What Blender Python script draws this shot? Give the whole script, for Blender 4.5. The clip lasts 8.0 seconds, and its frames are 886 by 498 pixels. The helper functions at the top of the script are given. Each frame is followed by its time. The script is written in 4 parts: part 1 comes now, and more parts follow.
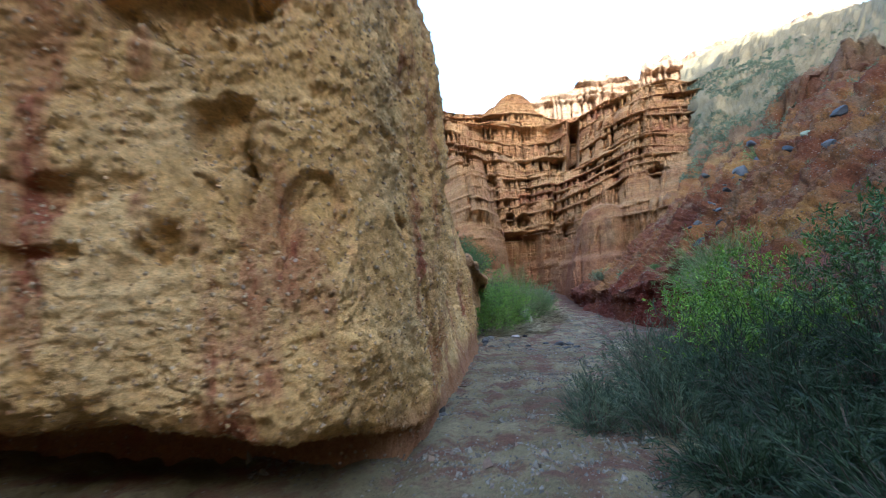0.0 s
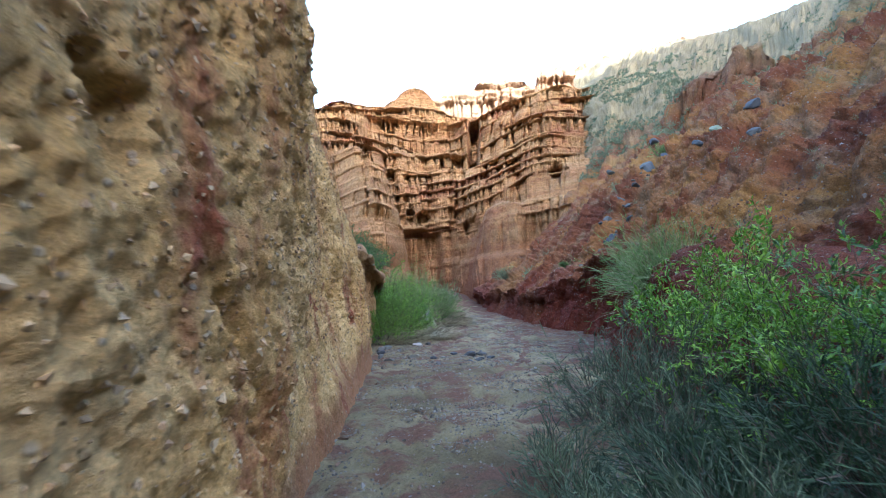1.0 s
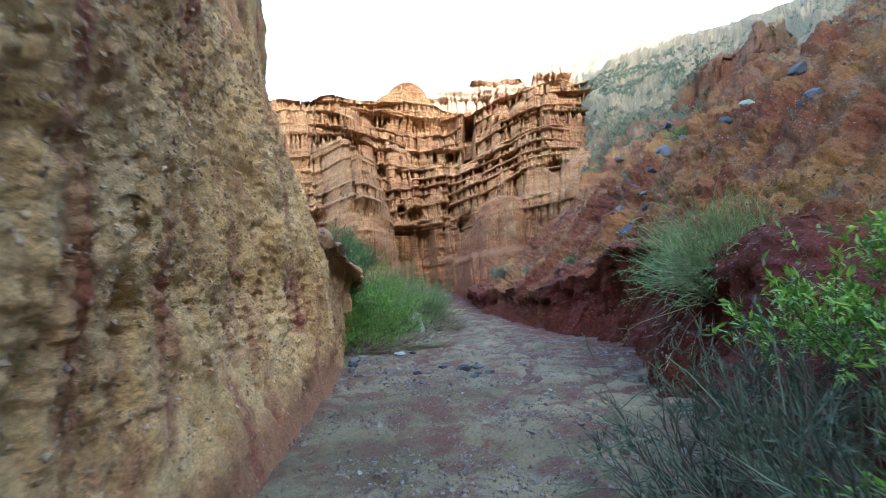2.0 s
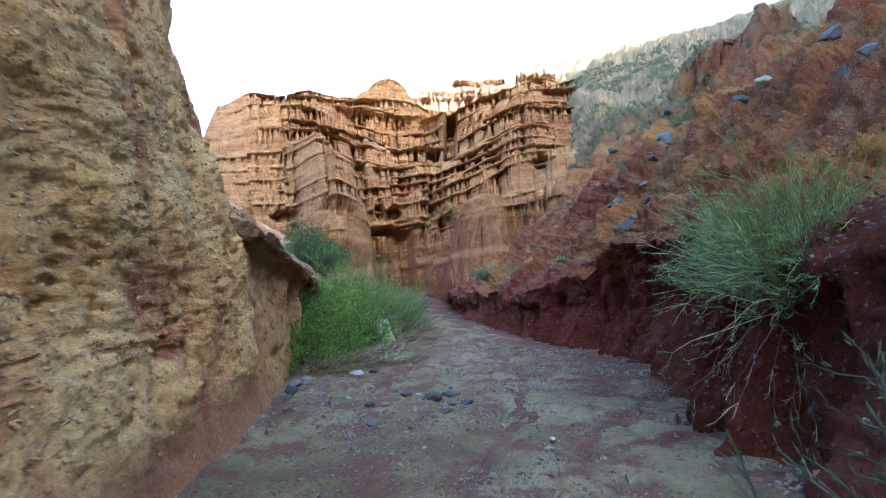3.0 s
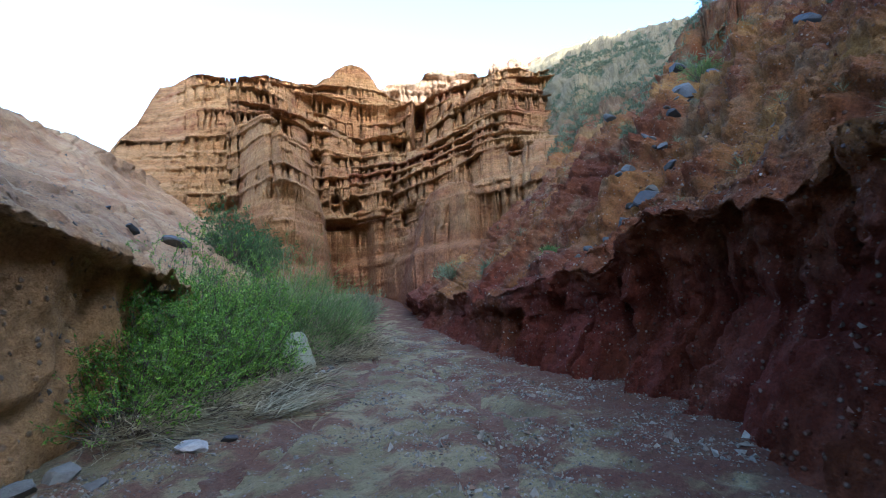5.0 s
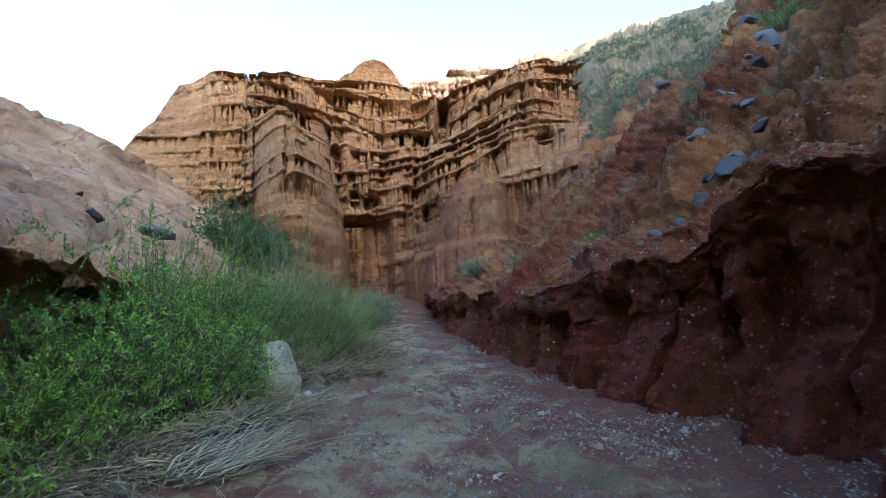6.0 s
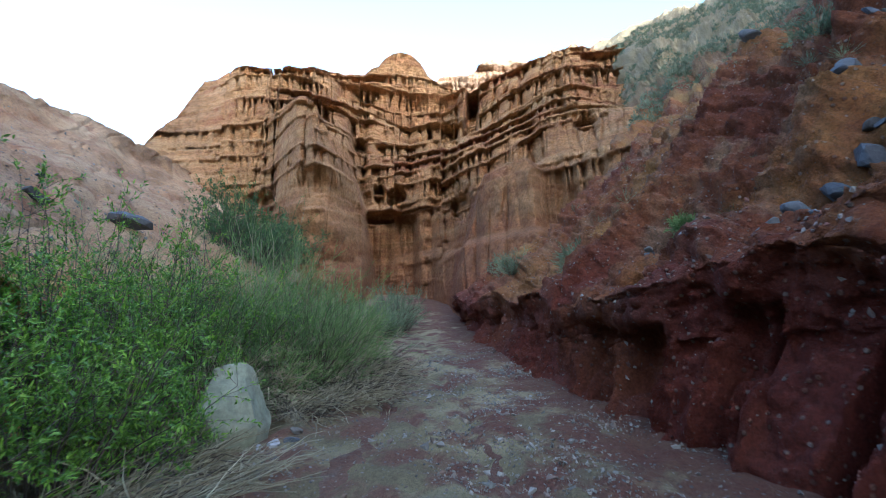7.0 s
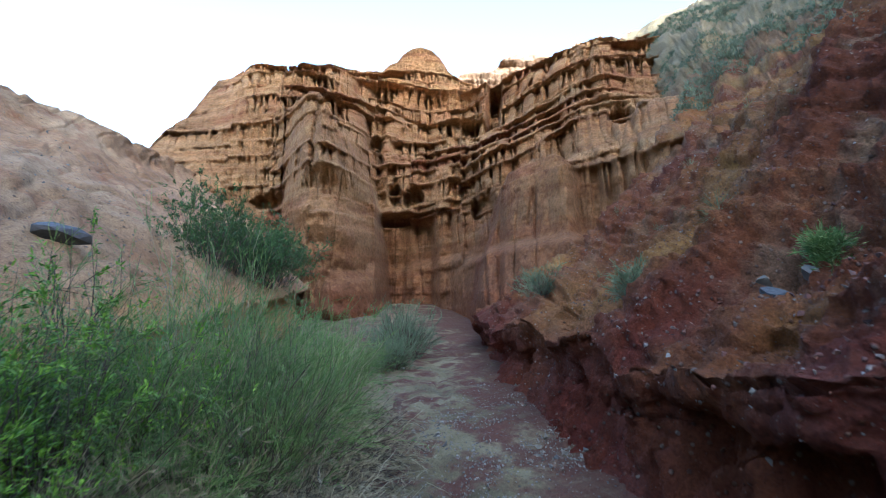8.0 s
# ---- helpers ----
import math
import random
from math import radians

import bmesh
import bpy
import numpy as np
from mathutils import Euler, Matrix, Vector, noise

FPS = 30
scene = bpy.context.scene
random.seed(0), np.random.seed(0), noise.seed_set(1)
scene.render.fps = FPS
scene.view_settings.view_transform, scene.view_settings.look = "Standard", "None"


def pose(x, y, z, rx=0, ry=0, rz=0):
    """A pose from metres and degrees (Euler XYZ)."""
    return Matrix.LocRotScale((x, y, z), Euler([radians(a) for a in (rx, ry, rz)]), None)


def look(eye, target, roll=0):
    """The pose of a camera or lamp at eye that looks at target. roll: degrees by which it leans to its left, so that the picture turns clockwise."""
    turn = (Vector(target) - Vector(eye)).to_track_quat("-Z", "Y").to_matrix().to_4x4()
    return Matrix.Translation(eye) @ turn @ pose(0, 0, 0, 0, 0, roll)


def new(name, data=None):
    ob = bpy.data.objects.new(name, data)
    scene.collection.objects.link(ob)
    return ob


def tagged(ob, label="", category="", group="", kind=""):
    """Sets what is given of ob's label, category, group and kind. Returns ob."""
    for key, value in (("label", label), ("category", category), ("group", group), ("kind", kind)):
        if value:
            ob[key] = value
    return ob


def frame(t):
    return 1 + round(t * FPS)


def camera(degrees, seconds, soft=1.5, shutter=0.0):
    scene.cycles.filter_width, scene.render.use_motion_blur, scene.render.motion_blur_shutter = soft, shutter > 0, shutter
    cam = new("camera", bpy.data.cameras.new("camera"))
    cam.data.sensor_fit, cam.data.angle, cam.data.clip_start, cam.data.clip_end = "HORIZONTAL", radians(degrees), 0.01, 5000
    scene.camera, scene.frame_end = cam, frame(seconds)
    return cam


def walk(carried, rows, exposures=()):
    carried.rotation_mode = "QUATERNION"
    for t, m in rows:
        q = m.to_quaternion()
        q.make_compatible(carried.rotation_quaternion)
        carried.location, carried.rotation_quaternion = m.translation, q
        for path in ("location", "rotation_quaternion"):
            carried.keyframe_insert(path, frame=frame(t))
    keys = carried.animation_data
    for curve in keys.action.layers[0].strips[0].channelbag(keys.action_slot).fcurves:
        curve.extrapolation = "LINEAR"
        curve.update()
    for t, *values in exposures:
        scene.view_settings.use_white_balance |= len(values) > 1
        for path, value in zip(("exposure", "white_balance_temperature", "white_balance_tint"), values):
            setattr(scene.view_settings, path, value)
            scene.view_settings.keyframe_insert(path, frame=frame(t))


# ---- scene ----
cam = camera(83.5, 8.0, soft=0.6, shutter=0.2)
METRES, EYE, TILT, LEAN, TURN = 20.27, 1.5, 0.0, 0.0, -21.7
ROWS = [
    (0.0, 0.0, 0.0, 0.0, 0.16, 4.69, 1.99),
    (0.5, 0.002, 0.086, -0.0001, -7.48, 4.42, 2.04),
    (1.0, 0.0137, 0.1446, -0.0007, -11.54, 4.25, 2.08),
    (1.5, 0.0289, 0.2074, -0.0048, -12.08, 4.32, 1.99),
    (3.0, 0.0863, 0.3816, -0.0073, -14.17, 4.71, 1.93),
    (3.5, 0.1058, 0.4372, -0.0094, -16.5, 4.79, 2.0),
    (4.0, 0.1266, 0.4922, -0.0104, -17.65, 4.83, 1.94),
    (5.5, 0.192, 0.6493, -0.0119, -16.88, 4.92, 2.1),
    (6.0, 0.21, 0.7079, -0.0137, -14.52, 5.05, 1.9),
    (6.5, 0.2259, 0.7691, -0.0156, -12.96, 5.11, 1.81),
    (7.0, 0.2416, 0.832, -0.0128, -11.06, 5.23, 1.68),
    (7.5, 0.2571, 0.8927, -0.0026, -9.67, 5.3, 1.57),
    (8.0, 0.2726, 0.9527, 0.0153, -8.49, 5.26, 1.57),
]
walk(cam, [(t, pose(0, 0, EYE, TILT, LEAN, TURN) @ pose(METRES * x, METRES * y, METRES * z, 90 + pitch, roll, yaw)) for t, x, y, z, yaw, pitch, roll in ROWS],
     exposures=[(0.0, 2.9, 4900, 8), (0.8, 3.3, 4850, 9), (1.5, 3.35, 4850, 9), (4.0, 3.0, 4750, 9), (5.5, 2.75, 4750, 9), (8.0, 2.8, 4750, 9)])

# ---- light: low sun behind an added, unseen southern mountain, open sky above the gorge ----
SUN_AZ, SUN_EL = 197.0, 18.0
world = bpy.data.worlds.new("sky")
scene.world = world
world.use_nodes = True
wn = world.node_tree.nodes
sky = wn.new("ShaderNodeTexSky")
sky.sky_type = "NISHITA"
sky.sun_disc = False
sky.sun_elevation, sky.sun_rotation = radians(SUN_EL), radians(SUN_AZ)
sky.dust_density, sky.air_density, sky.ozone_density = 3.5, 1.0, 0.6
wn["Background"].inputs["Strength"].default_value = 0.15
world.node_tree.links.new(sky.outputs[0], wn["Background"].inputs["Color"])
sun = new("sun", bpy.data.lights.new("sun", "SUN"))
sun.data.energy, sun.data.angle, sun.data.color = 3.5, radians(0.5), (1.0, 0.9, 0.76)
sa, se = radians(SUN_AZ), radians(SUN_EL)
sun.matrix_world = look((math.sin(sa) * math.cos(se) * 90, math.cos(sa) * math.cos(se) * 90, math.sin(se) * 90), (0, 0, 0))

# ---- noise in numpy ----
_rng = np.random.RandomState(7)
_perm = np.tile(_rng.permutation(256), 3)
_grad = _rng.normal(size=(256, 3))
_grad /= np.linalg.norm(_grad, axis=1)[:, None]


def gnoise(p):
    """Gradient noise, about -1 to 1, at the points p (..., 3)."""
    q = np.floor(p).astype(np.int64)
    f = p - q
    q &= 255
    w = f * f * f * (f * (f * 6 - 15) + 10)
    out = np.zeros(p.shape[:-1])
    for dx in (0, 1):
        wx = w[..., 0] if dx else 1 - w[..., 0]
        hx = _perm[q[..., 0] + dx]
        for dy in (0, 1):
            wy = w[..., 1] if dy else 1 - w[..., 1]
            hy = _perm[hx + q[..., 1] + dy]
            for dz in (0, 1):
                wz = w[..., 2] if dz else 1 - w[..., 2]
                g = _grad[_perm[hy + q[..., 2] + dz]]
                d = g[..., 0] * (f[..., 0] - dx) + g[..., 1] * (f[..., 1] - dy) + g[..., 2] * (f[..., 2] - dz)
                out += wx * wy * wz * d
    return out * 1.6


def fbm(p, size, octaves=4, gain=0.5, stretch=(1, 1, 1)):
    p = p / (np.array(stretch) * size)
    out, a = 0, 1.0
    for i in range(octaves):
        out = out + a * gnoise(p + 17.3 * i)
        p, a = p * 2.03, a * gain
    return out


def smooth(x, a, b):
    t = np.clip((x - a) / (b - a), 0, 1)
    return t * t * (3 - 2 * t)


def bump(x, c, w):
    return np.exp(-((x - c) / w) ** 2)


def curve(rows, u):
    """Points of a smooth curve through the rows at the row numbers u."""
    rows = np.array(rows, float)
    k = len(rows)
    m = np.gradient(rows, axis=0)
    i = np.clip(u.astype(int), 0, k - 2)
    t = (u - i).reshape((-1,) + (1,) * (rows.ndim - 1))
    return (2 * t**3 - 3 * t**2 + 1) * rows[i] + (t**3 - 2 * t**2 + t) * m[i] + (3 * t**2 - 2 * t**3) * rows[i + 1] + (t**3 - t**2) * m[i + 1]


def spread(knots, counts):
    """Row numbers from knot to knot, with that many steps in each stretch."""
    return np.concatenate([np.linspace(a, b, c, endpoint=False) for a, b, c in zip(knots, knots[1:], counts)] + [[knots[-1]]])


def loft(lines, us, vs):
    """A grid of points across lines of control points: us along each line, vs from line to line."""
    rows = np.array([curve(l, us) for l in lines])
    return curve(rows, vs).transpose(1, 0, 2)


def under(rim, cave, inset, drop):
    """The underside of an overhanging rim."""
    return [(r[0] + (c[0] - r[0]) * inset, r[1] + (c[1] - r[1]) * inset, r[2] - drop) for r, c in zip(rim, cave)]


def grid_normals(p):
    n = np.cross(np.gradient(p, axis=0), np.gradient(p, axis=1))
    return n / np.maximum(np.linalg.norm(n, axis=2), 1e-9)[..., None]


def grid_mesh(name, p, material, flip=False, shade=True):
    n, m = p.shape[:2]
    idx = np.arange(n * m).reshape(n, m)
    quads = np.stack([idx[:-1, :-1], idx[1:, :-1], idx[1:, 1:], idx[:-1, 1:]], -1).reshape(-1, 4)
    if flip:
        quads = quads[:, ::-1]
    return raw_mesh(name, p.reshape(-1, 3), quads, material, shade)


def raw_mesh(name, verts, faces, material, shade=True):
    """A mesh from arrays: verts (n, 3), faces (k, 3) or (k, 4)."""
    me = bpy.data.meshes.new(name)
    k, c = faces.shape
    me.vertices.add(len(verts))
    me.vertices.foreach_set("co", np.ascontiguousarray(verts, dtype=np.float32).ravel())
    me.loops.add(k * c)
    me.loops.foreach_set("vertex_index", np.ascontiguousarray(faces, dtype=np.int32).ravel())
    me.polygons.add(k)
    me.polygons.foreach_set("loop_start", np.arange(0, k * c, c, dtype=np.int32))
    me.polygons.foreach_set("use_smooth", np.full(k, shade, dtype=bool))
    me.update(calc_edges=True)
    me.materials.append(material)
    return me


# ---- materials ----
def mat(name):
    m = bpy.data.materials.new(name)
    m.use_nodes = True
    return m, m.node_tree.nodes, m.node_tree.links, m.node_tree.nodes["Principled BSDF"]


def tex(nodes, links, kind, scale, vec, **kw):
    n = nodes.new(kind)
    n.inputs["Scale"].default_value = scale
    for k, v in kw.items():
        n.inputs[k].default_value = v
    links.new(vec, n.inputs["Vector"])
    return n


def ramp(nodes, links, fac, stops):
    r = nodes.new("ShaderNodeValToRGB")
    e = r.color_ramp.elements
    while len(e) < len(stops):
        e.new(0.5)
    for el, (p, c) in zip(e, stops):
        el.position = p
        el.color = (*c, 1) if len(c) == 3 else c
    links.new(fac, r.inputs[0])
    return r.outputs[0]


def mix(nodes, links, fac, a, b, how="MIX"):
    n = nodes.new("ShaderNodeMix")
    n.data_type, n.blend_type = "RGBA", how
    for sock, v in ((n.inputs[0], fac), (n.inputs[6], a), (n.inputs[7], b)):
        if hasattr(v, "node"):
            links.new(v, sock)
        elif isinstance(v, float):
            sock.default_value = v
        else:
            sock.default_value = (*v, 1)
    return n.outputs[2]


def scaled(nodes, links, sx, sy, sz):
    g = nodes.new("ShaderNodeNewGeometry")
    m = nodes.new("ShaderNodeMapping")
    m.inputs["Scale"].default_value = (sx, sy, sz)
    links.new(g.outputs["Position"], m.inputs["Vector"])
    return m.outputs[0]


def relief(nodes, links, bsdf, heights):
    """Chained bump nodes: (height output, strength, distance)."""
    last = None
    for h, s, d in heights:
        b = nodes.new("ShaderNodeBump")
        b.inputs["Strength"].default_value, b.inputs["Distance"].default_value = s, d
        links.new(h, b.inputs["Height"])
        if last:
            links.new(last, b.inputs["Normal"])
        last = b.outputs[0]
    links.new(last, bsdf.inputs["Normal"])


def rock_material(name, dark, main, light, stain, grain=9.0, pebbles=0.0, strata=0.0, patch=0.35, strata_cols=None, foot=None, head=None, stained=(0.52, 0.72), stone=None, edge=None, contrast=1.0, vein=None):
    m, n, l, b = mat(name)
    flat = scaled(n, l, 1, 1, 1)
    big = tex(n, l, "ShaderNodeTexNoise", patch, flat, Detail=5.0, Roughness=0.6)
    col = ramp(n, l, big.outputs[0], [(0.3, dark), (0.48, main), (0.64, light)])
    if strata:
        band_vec = scaled(n, l, 0.05, 0.05, 1.0)
        band = tex(n, l, "ShaderNodeTexNoise", strata, band_vec, Detail=6.0, Roughness=0.65)
        bc = ramp(n, l, band.outputs[0], strata_cols or [(0.35, dark), (0.5, main), (0.62, light)])
        col = mix(n, l, 0.6, col, bc)
    st = tex(n, l, "ShaderNodeTexNoise", patch * 2.7, scaled(n, l, 1, 1, 0.35), Detail=6.0, Roughness=0.65)
    sf = ramp(n, l, st.outputs[0], [(stained[0], (0, 0, 0)), (stained[1], (1, 1, 1))])
    col = mix(n, l, sf, col, stain)
    # another bed's colour below or above a height, with an uneven edge; the bank's foot also holds shade
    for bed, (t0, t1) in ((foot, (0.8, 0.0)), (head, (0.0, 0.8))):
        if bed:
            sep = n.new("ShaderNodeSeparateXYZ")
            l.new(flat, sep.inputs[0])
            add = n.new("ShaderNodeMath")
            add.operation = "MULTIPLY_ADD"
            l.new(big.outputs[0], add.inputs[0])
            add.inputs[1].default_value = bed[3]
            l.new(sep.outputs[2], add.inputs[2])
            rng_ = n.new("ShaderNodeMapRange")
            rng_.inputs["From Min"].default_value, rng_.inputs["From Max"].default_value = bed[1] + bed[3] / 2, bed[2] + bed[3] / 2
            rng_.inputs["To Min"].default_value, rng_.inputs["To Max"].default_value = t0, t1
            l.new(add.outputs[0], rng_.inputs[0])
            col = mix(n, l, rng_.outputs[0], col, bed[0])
    # another soil past a line across the ground: colour, normal, distance, width
    if edge:
        dot = n.new("ShaderNodeVectorMath")
        dot.operation = "DOT_PRODUCT"
        l.new(flat, dot.inputs[0])
        dot.inputs[1].default_value = edge[1]
        add = n.new("ShaderNodeMath")
        add.operation = "MULTIPLY_ADD"
        l.new(st.outputs[0], add.inputs[0])
        add.inputs[1].default_value = 9.0
        l.new(dot.outputs["Value"], add.inputs[2])
        rng_ = n.new("ShaderNodeMapRange")
        rng_.inputs["From Min"].default_value, rng_.inputs["From Max"].default_value = edge[2] + 4.5, edge[2] + edge[3] + 4.5
        rng_.inputs["To Max"].default_value = 0.85
        l.new(add.outputs[0], rng_.inputs[0])
        col = mix(n, l, rng_.outputs[0], col, edge[0])
    # harder clay where the mesh says so
    if vein:
        at = n.new("ShaderNodeAttribute")
        at.attribute_name = "hard_clay"
        col = mix(n, l, at.outputs["Fac"], col, vein)
    fine = tex(n, l, "ShaderNodeTexNoise", grain, flat, Detail=8.0, Roughness=0.7)
    fc = ramp(n, l, fine.outputs[0], [(0.3, (0.62, 0.6, 0.58)), (0.5, (1, 1, 1)), (0.72, (1.3, 1.28, 1.24))])
    col = mix(n, l, 0.8 * contrast, col, fc, "MULTIPLY")
    micro = tex(n, l, "ShaderNodeTexNoise", grain * 3.6, flat, Detail=5.0, Roughness=0.75)
    mc = ramp(n, l, micro.outputs[0], [(0.34, (0.6, 0.59, 0.58)), (0.5, (1, 1, 1)), (0.66, (1.32, 1.3, 1.28))])
    col = mix(n, l, 0.75 * contrast, col, mc, "MULTIPLY")
    heights = [(fine.outputs[0], 0.9, 0.7 / grain), (micro.outputs[0], 0.9, 0.3 / grain)]
    if pebbles:
        vo = tex(n, l, "ShaderNodeTexVoronoi", pebbles, flat, Randomness=1.0)
        pf = ramp(n, l, vo.outputs["Distance"], [(0.16, (1, 1, 1)), (0.3, (0, 0, 0))])
        sep = n.new("ShaderNodeSeparateColor")
        l.new(vo.outputs["Color"], sep.inputs[0])
        pc = ramp(n, l, sep.outputs[0], stone or [(0.1, (0.09, 0.075, 0.06)), (0.4, (0.2, 0.145, 0.085)), (0.7, (0.18, 0.165, 0.14)), (0.95, (0.27, 0.23, 0.165))])
        pick = ramp(n, l, sep.outputs[1], [(0.45, (0, 0, 0)), (0.55, (0.75, 0.75, 0.75))])
        gate = mix(n, l, 1.0, pf, pick, "MULTIPLY")
        col = mix(n, l, gate, col, pc)
        heights.append((gate, 1.0, 0.35 / pebbles))
    l.new(col, b.inputs["Base Color"])
    b.inputs["Roughness"].default_value = 0.92
    b.inputs["Specular IOR Level"].default_value = 0.15
    relief(n, l, b, heights)
    return m


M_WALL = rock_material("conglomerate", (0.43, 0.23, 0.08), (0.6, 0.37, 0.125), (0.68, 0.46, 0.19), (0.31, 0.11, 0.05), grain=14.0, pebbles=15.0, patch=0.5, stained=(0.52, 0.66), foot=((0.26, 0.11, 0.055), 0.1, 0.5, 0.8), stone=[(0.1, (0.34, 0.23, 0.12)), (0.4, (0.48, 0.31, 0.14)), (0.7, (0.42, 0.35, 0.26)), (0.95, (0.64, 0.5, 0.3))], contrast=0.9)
# foot: maroon clay, made darker for the shade in the bank's recess
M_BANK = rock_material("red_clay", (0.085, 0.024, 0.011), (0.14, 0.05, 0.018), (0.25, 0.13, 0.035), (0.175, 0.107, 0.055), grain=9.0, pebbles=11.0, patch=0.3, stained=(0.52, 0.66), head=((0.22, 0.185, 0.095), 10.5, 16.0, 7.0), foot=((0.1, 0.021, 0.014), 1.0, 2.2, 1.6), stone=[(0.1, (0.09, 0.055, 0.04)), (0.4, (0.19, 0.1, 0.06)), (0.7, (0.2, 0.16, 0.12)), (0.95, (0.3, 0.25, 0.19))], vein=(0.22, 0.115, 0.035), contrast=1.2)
M_HILL = rock_material("pale_scree", (0.24, 0.135, 0.062), (0.36, 0.22, 0.108), (0.43, 0.29, 0.155), (0.26, 0.12, 0.055), grain=9.0, pebbles=8.0, patch=0.3, foot=((0.42, 0.235, 0.085), 1.5, 2.5, 0.8))
M_CLIFF = rock_material("layered_sandstone", (0.21, 0.09, 0.034), (0.33, 0.175, 0.066), (0.4, 0.245, 0.105), (0.22, 0.078, 0.035), grain=1.8, strata=1.3, patch=0.06, foot=((0.175, 0.06, 0.026), 0.5, 8.0, 6.0))
M_RIDGE = rock_material("far_sandstone", (0.25, 0.135, 0.075), (0.32, 0.2, 0.11), (0.36, 0.25, 0.155), (0.21, 0.15, 0.09), grain=0.6, strata=0.4, patch=0.03)
M_GROUND = rock_material("wash_gravel", (0.092, 0.072, 0.036), (0.178, 0.143, 0.07), (0.25, 0.208, 0.11), (0.14, 0.075, 0.045), grain=22.0, pebbles=16.0, patch=0.6, stained=(0.47, 0.59), stone=[(0.1, (0.06, 0.055, 0.05)), (0.4, (0.17, 0.16, 0.14)), (0.7, (0.12, 0.075, 0.05)), (0.95, (0.3, 0.28, 0.25))], edge=((0.1, 0.044, 0.026), (0.9, -0.44, 0), 4.3, 1.2))
M_CLAY = rock_material("dried_clay", (0.085, 0.042, 0.026), (0.125, 0.066, 0.04), (0.165, 0.095, 0.06), (0.16, 0.13, 0.095), grain=16.0, pebbles=18.0, patch=0.9)


# ---- ground: one sheet, dense along the wash, out to the horizon ----
def ground_height(x, y):
    s = 0.45 * x + 0.9 * y
    return np.interp(s, [-20, 0, 5, 11, 17, 22, 27, 32, 40, 60, 5000], [0.0, 0.0, -0.02, -0.2, -0.3, -0.28, -0.1, 0.05, 0.5, 2.0, 2.0])


def axis(lo, hi, step, reach):
    mid = np.arange(lo, hi, step)
    out = np.geomspace(step * 1.5, reach, 46)
    return np.r_[(lo - out)[::-1], mid, hi + out]


gx, gy = np.meshgrid(axis(-3, 18, 0.1, 3000), axis(-1, 31, 0.1, 3000), indexing="ij")
gp = np.stack([gx, gy, ground_height(gx, gy)], -1)
near = smooth(-np.hypot(gx - 8, gy - 12), -60, -30)
flat = gp * (1, 1, 0)
gp[..., 2] += near * (0.05 * fbm(flat, 1.6, 4, gain=0.6) + 0.03 * fbm(flat, 0.3, 3, gain=0.7))
# shallow braided rills along the wash
along = np.stack([gx * 0.9 - gy * 0.42, (gx * 0.42 + gy * 0.9) * 0.22, gx * 0], -1)
braid = fbm(along, 1.3, 3)
gp[..., 2] -= near * 0.06 * smooth(0.14 - np.abs(braid), 0, 0.12)
RILLS = [
    ([(13.6, 17.2), (12.4, 14.8), (11.3, 13.5), (10.4, 12.6), (9.5, 11.7), (9.1, 11.2), (8.6, 10.85), (8.0, 10.6), (7.2, 9.9)], 0.13),
    ([(11.4, 10.9), (10.5, 10.5), (9.9, 10.25), (9.3, 10.2), (8.8, 10.0), (8.4, 9.7)], 0.1),
    ([(8.4, 14.2), (9.3, 15.1), (11.2, 16.8), (13.0, 18.9), (14.6, 21.4), (16.2, 24.4)], 0.2),
    ([(14.2, 18.6), (13.2, 16.6), (12.6, 15.0), (12.5, 13.6)], 0.12),
]
rill_lines = []
for pts, wide in RILLS:
    line = curve([(x, y, 0) for x, y in pts], np.linspace(0, len(pts) - 1, 40 * len(pts)))
    line = line + 0.12 * np.stack([fbm(line + 3, 0.5, 2), fbm(line + 8, 0.5, 2), line[:, 2]], -1)
    width = wide * (0.9 + 0.9 * fbm(line + 5, 0.4, 3)).clip(0.25, 2.2)
    rill_lines.append((line, width))
    hit = np.hypot(gx - 11, gy - 15) < 13
    gap_ = np.sqrt(((gp[hit][:, None, :2] - line[None, ::3, :2]) ** 2).sum(-1)).min(1)
    gp[..., 2][hit] -= 0.05 * np.exp(-((gap_ / (wide * 1.1)) ** 2))
tagged(new("ground", grid_mesh("ground", gp, M_GROUND)), "grey-brown gravel bed of a dry wash", "ground", kind="structure")


def ground_z(x, y):
    """Ground height between the grid's points."""
    i = np.clip(np.searchsorted(gx[:, 0], x) - 1, 0, gx.shape[0] - 2)
    j = np.clip(np.searchsorted(gy[0], y) - 1, 0, gx.shape[1] - 2)
    u = (x - gx[i, 0]) / (gx[i + 1, 0] - gx[i, 0])
    v = (y - gy[0, j]) / (gy[0, j + 1] - gy[0, j])
    z = gp[..., 2]
    return z[i, j] * (1 - u) * (1 - v) + z[i + 1, j] * u * (1 - v) + z[i, j + 1] * (1 - u) * v + z[i + 1, j + 1] * u * v


